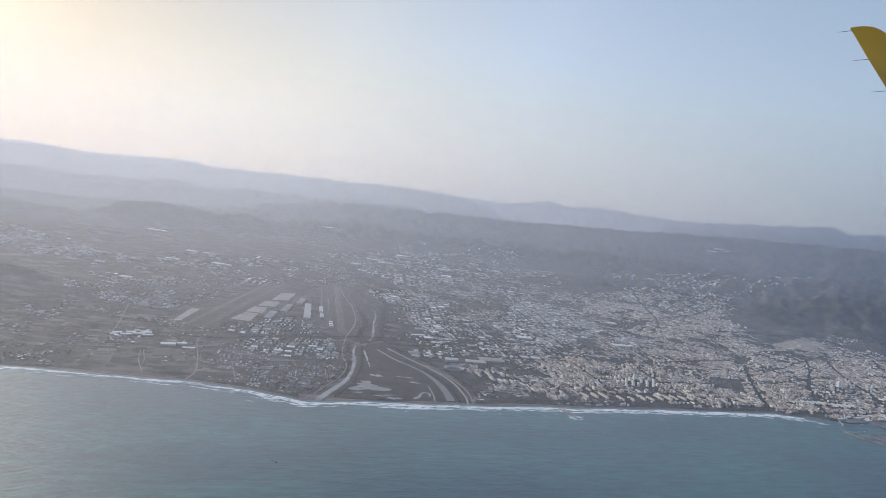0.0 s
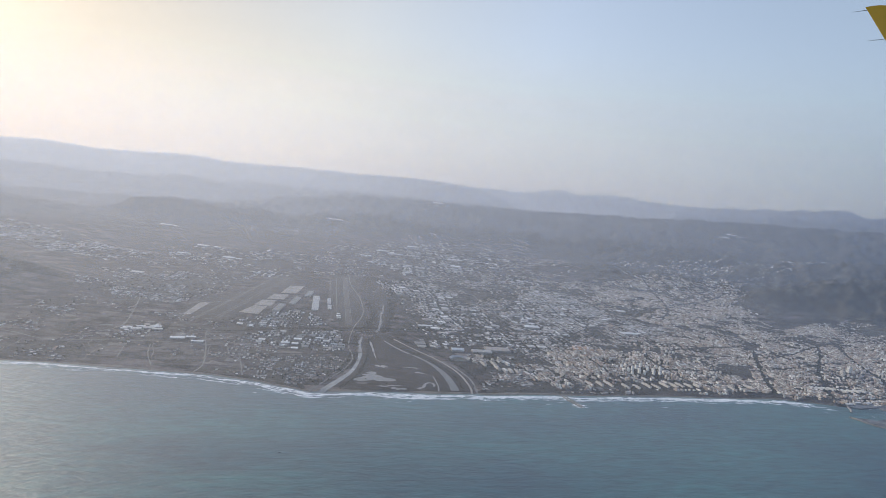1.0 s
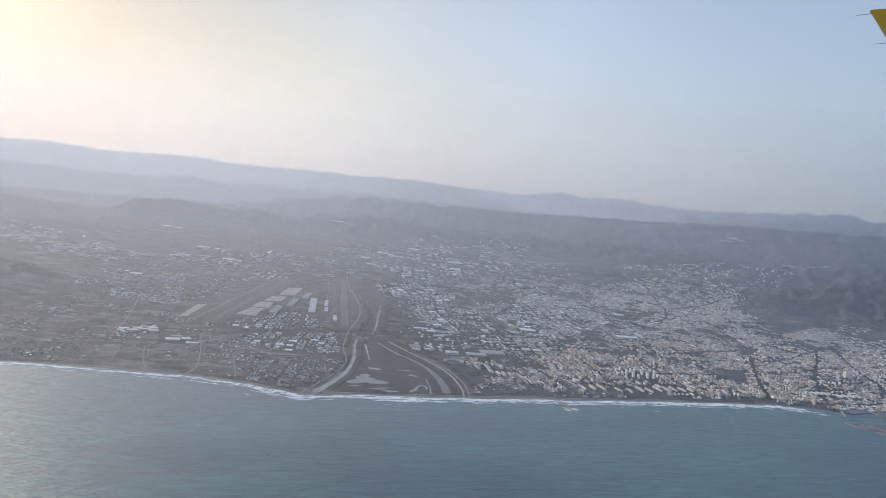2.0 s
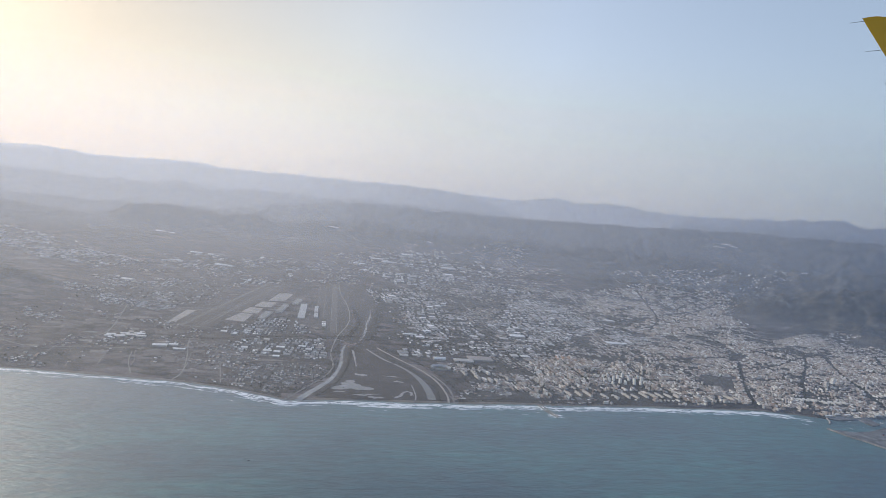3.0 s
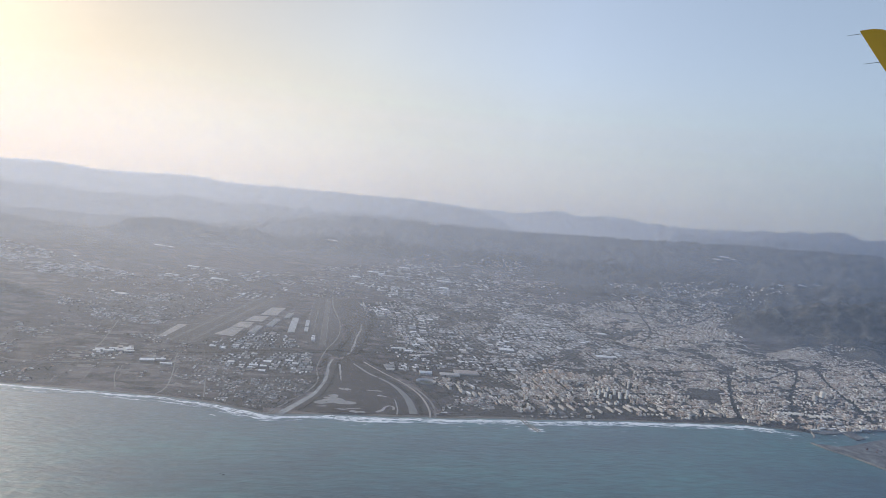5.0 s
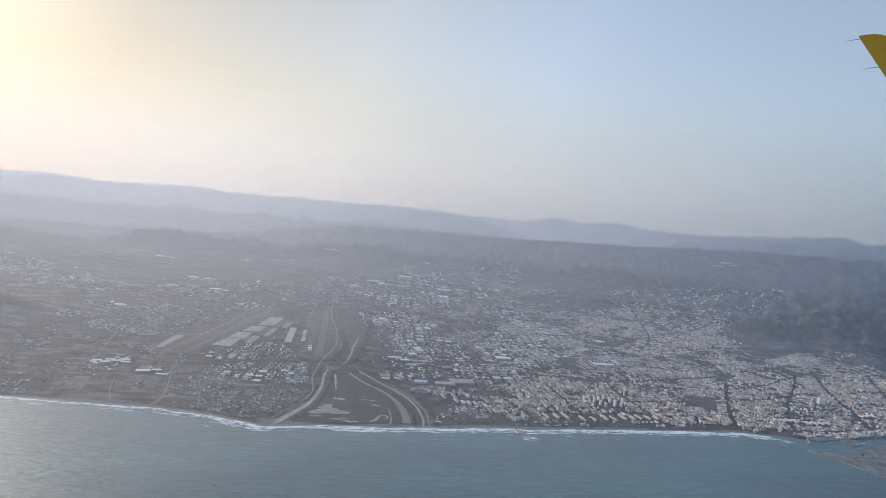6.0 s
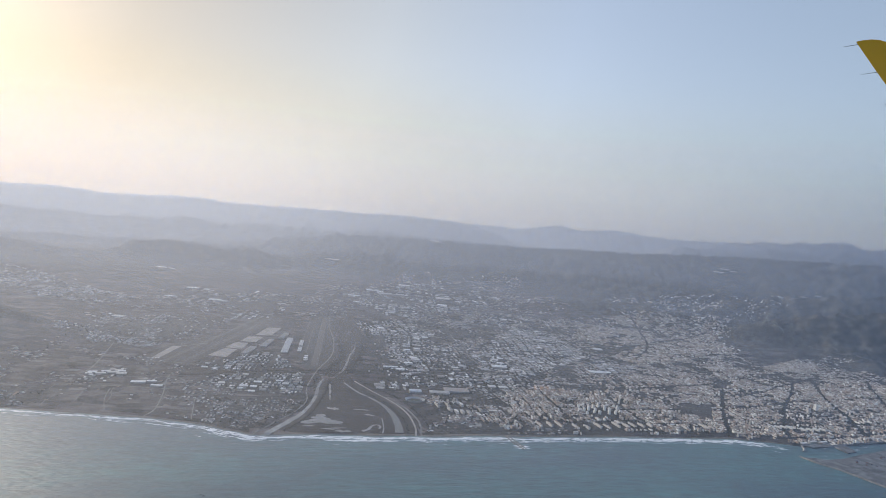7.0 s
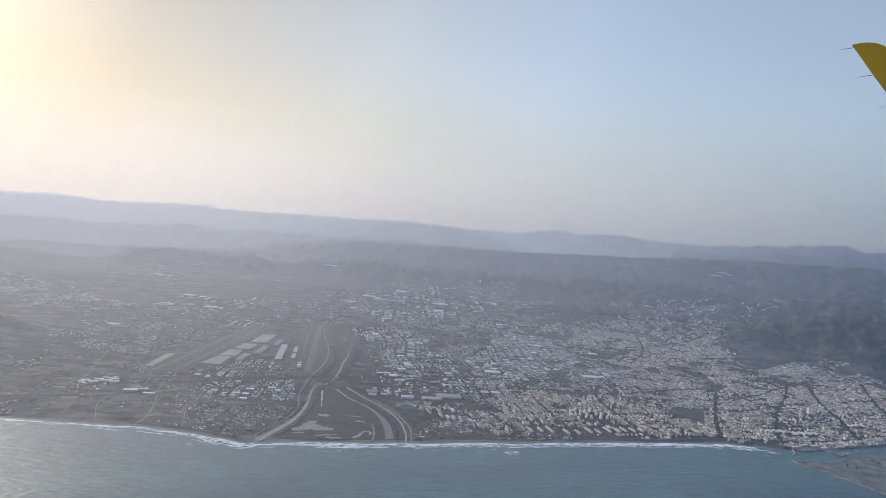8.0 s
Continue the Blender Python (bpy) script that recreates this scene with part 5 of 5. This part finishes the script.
# ---- trees ----
def trees():
    """Street trees, orchard rows and thickets, each a small uneven crown."""
    r = np.random.default_rng(21)
    pts = []
    for outline, turn, *_, share, _kind in DISTRICTS.values():
        if share < 0.25:
            continue
        xs, ys = [p[0] for p in outline], [p[1] for p in outline]
        n = int((max(xs) - min(xs)) * (max(ys) - min(ys)) / 160)
        X, Y = r.uniform(min(xs), max(xs), n), r.uniform(min(ys), max(ys), n)
        ok = inside(outline, X, Y) & (fbm(X / 40.0, Y / 40.0, 3, 55) > 0.45)
        pts += [(x, y, r.uniform(0.7, 1.6)) for x, y in zip(X[ok], Y[ok])]
    n = 900
    X, Y = r.uniform(-230, 700, n), r.uniform(800, 2000, n)
    ok = (Y > coast(X) + 22) & (fbm(X / 80.0, Y / 80.0, 4, 91) > 0.54) & ~((X > -500) & (X < -160) & (Y > 1085) & (Y < 1760))
    pts += [(x, y, r.uniform(0.5, 1.2)) for x, y in zip(X[ok], Y[ok])]
    # thickets along the water and rows beside the avenues
    for line, off, every in (([(-163, 830), (-148, 880), (-136, 930), (-137, 985), (-152, 1063), (-157, 1115)], 9, 3), ([(-128, 830), (-116, 880), (-112, 930), (-115, 985), (-121, 1040), (-132, 1110)], 4, 4),
                             ([(45, 880), (38, 918), (20, 965), (-4, 1006), (-30, 1036), (-62, 1066)], 5, 4), ([(78, 890), (66, 945), (42, 998), (14, 1040), (-40, 1094), (-84, 1142)], 6, 3),
                             ([(-112, 1162), (-110, 1250), (-120, 1330), (-130, 1420), (-150, 1560), (-190, 1720)], 14, 2), ([(-150, 1170), (-152, 1250), (-160, 1330), (-190, 1430)], 9, 3),
                             ([(-420, 1022), (-360, 1047), (-279, 1106), (-167, 1169), (-63, 1214), (48, 1272), (160, 1330)], 5, 4), ([(700, 1108), (742, 1215), (800, 1335), (880, 1475)], 5, 3), ([(870, 1170), (905, 1290), (925, 1390), (950, 1480)], 8, 2), ([(590, 1080), (606, 1140), (640, 1250), (690, 1390)], 5, 3)):
        for q in spline([(*p, 0) for p in line], every / 2.5):
            pts.append((q.x + r.normal(0, off / 2), q.y + r.normal(0, off / 2), r.uniform(0.4, 1.0)))
    zs = height(np.array([p[0] for p in pts]), np.array([p[1] for p in pts]))
    vs, fs = [], []
    ring = [(math.cos(a), math.sin(a)) for a in np.linspace(0, 2 * math.pi, 6)[:-1]]
    for (x, y, s), z in zip(pts, zs):
        k = len(vs)
        vs.append((x, y, z - 0.2))
        for lvl, rad in ((0.5, 0.95), (1.2, 0.8)):
            for u, v in ring:
                q = r.uniform(0.75, 1.25)
                vs.append((x + u * s * rad * q, y + v * s * rad * q, z + lvl * s * r.uniform(0.85, 1.15)))
        vs.append((x, y, z + 1.75 * s))
        for i in range(5):
            j = (i + 1) % 5
            fs += [(k, k + 1 + j, k + 1 + i), (k + 1 + i, k + 1 + j, k + 6 + j, k + 6 + i), (k + 6 + i, k + 6 + j, k + 11)]
    tagged(new("trees", mesh_of("trees", vs, fs, [LEAF])), "dark green street trees and thickets", "trees", kind="stuff")


trees()
tagged(slab("ground", [(539, 1252), (624, 1245), (604, 1200), (577, 1184), (527, 1201)], GRASS, 1.6, 0.5), "flat dark waste ground in the middle of town", "waste ground", kind="structure")


# ---- boats ----
def boat(x, y, turn, size):
    base = tagged(new("boat"), "small dark fishing boat on the sea", "boat")
    base.matrix_world = pose(x, y, 0, 0, 0, turn)
    bm = bmesh.new()
    deck = [(-1, -0.3), (0.4, -0.34), (1.1, 0), (0.4, 0.34), (-1, 0.3)]
    lo = [bm.verts.new((u * 0.85 * size, v * 0.7 * size, -0.1 * size)) for u, v in deck]
    hi = [bm.verts.new((u * size, v * size, 0.3 * size)) for u, v in deck]
    bm.faces.new(hi)
    bm.faces.new(lo[::-1])
    for i in range(5):
        bm.faces.new((lo[i], lo[(i + 1) % 5], hi[(i + 1) % 5], hi[i]))
    part("hull", bm, DARK_ROD, base)
    bm = bmesh.new()
    box_into(bm, -0.7 * size, -0.2 * size, 0.3 * size, -0.1 * size, 0.2 * size, 0.75 * size)
    part("cabin", bm, DARK_ROD, base)


boat(-145, 617, 30, 1.3)
boat(-150, 619, 200, 0.9)


# ---- the aircraft's wing tip ----
def winglet():
    """A raked fin with a rounded tip, hung so far out that it keeps its place in the view along the way."""
    base = tagged(new("winglet"), "yellow aircraft winglet with a grey panel and static wicks", "winglet")
    at = Vector((2280, 4074, 1655))
    base.matrix_world = look(at, (66, -15, 313), 0.0)       # its face to the cabin; x to the left of the view
    k = 4.27
    # outline in the fin's own plane, across and up
    tip = [(0, 0), (8, 1.5), (18, 2.2), (28, 1), (38, -3), (48, -10), (60, -20)]
    edge = tip + [(110, -66), (210, -170), (300, -270), (160, -270), (130, -180), (70, -98), (30, -43)]
    bm = bmesh.new()
    faces = []
    for z in (3.0, -3.0):
        faces.append([bm.verts.new((-x * k, y * k, z * k)) for x, y in edge])
    bm.faces.new(faces[0])
    bm.faces.new(faces[1][::-1])
    for i in range(len(edge)):
        j = (i + 1) % len(edge)
        bm.faces.new((faces[0][i], faces[1][i], faces[1][j], faces[0][j]))
    bmesh.ops.recalc_face_normals(bm, faces=bm.faces)
    part("fin", bm, YELLOW, base, "yellow painted fin")
    bm = bmesh.new()
    inner = [(43, -12), (48, -10.5), (110, -67), (210, -171), (196, -176), (100, -82), (56, -34), (42, -18)]
    bm.faces.new([bm.verts.new((-x * k, y * k, 3.3 * k)) for x, y in inner])
    bm.faces.new([bm.verts.new((-x * k, y * k, 3.05 * k)) for x, y in inner][::-1])
    part("panel", bm, GREY_PANEL, base, "blue-grey panel")
    for x, y in ((3, -4), (29, -44), (60, -88), (96, -138)):
        bm = bmesh.new()
        bmesh.ops.create_cone(bm, cap_ends=True, segments=6, radius1=0.5 * k, radius2=0.2 * k, depth=24 * k)
        bmesh.ops.transform(bm, matrix=Matrix.Translation((-(x - 6) * k, (y - 0.8) * k, 3.4 * k)) @ Matrix.Rotation(radians(90), 4, "Y") @ Matrix.Rotation(radians(7), 4, "X"), verts=bm.verts)
        part("static_wick", bm, DARK_ROD, base, "thin dark static wick")


winglet()
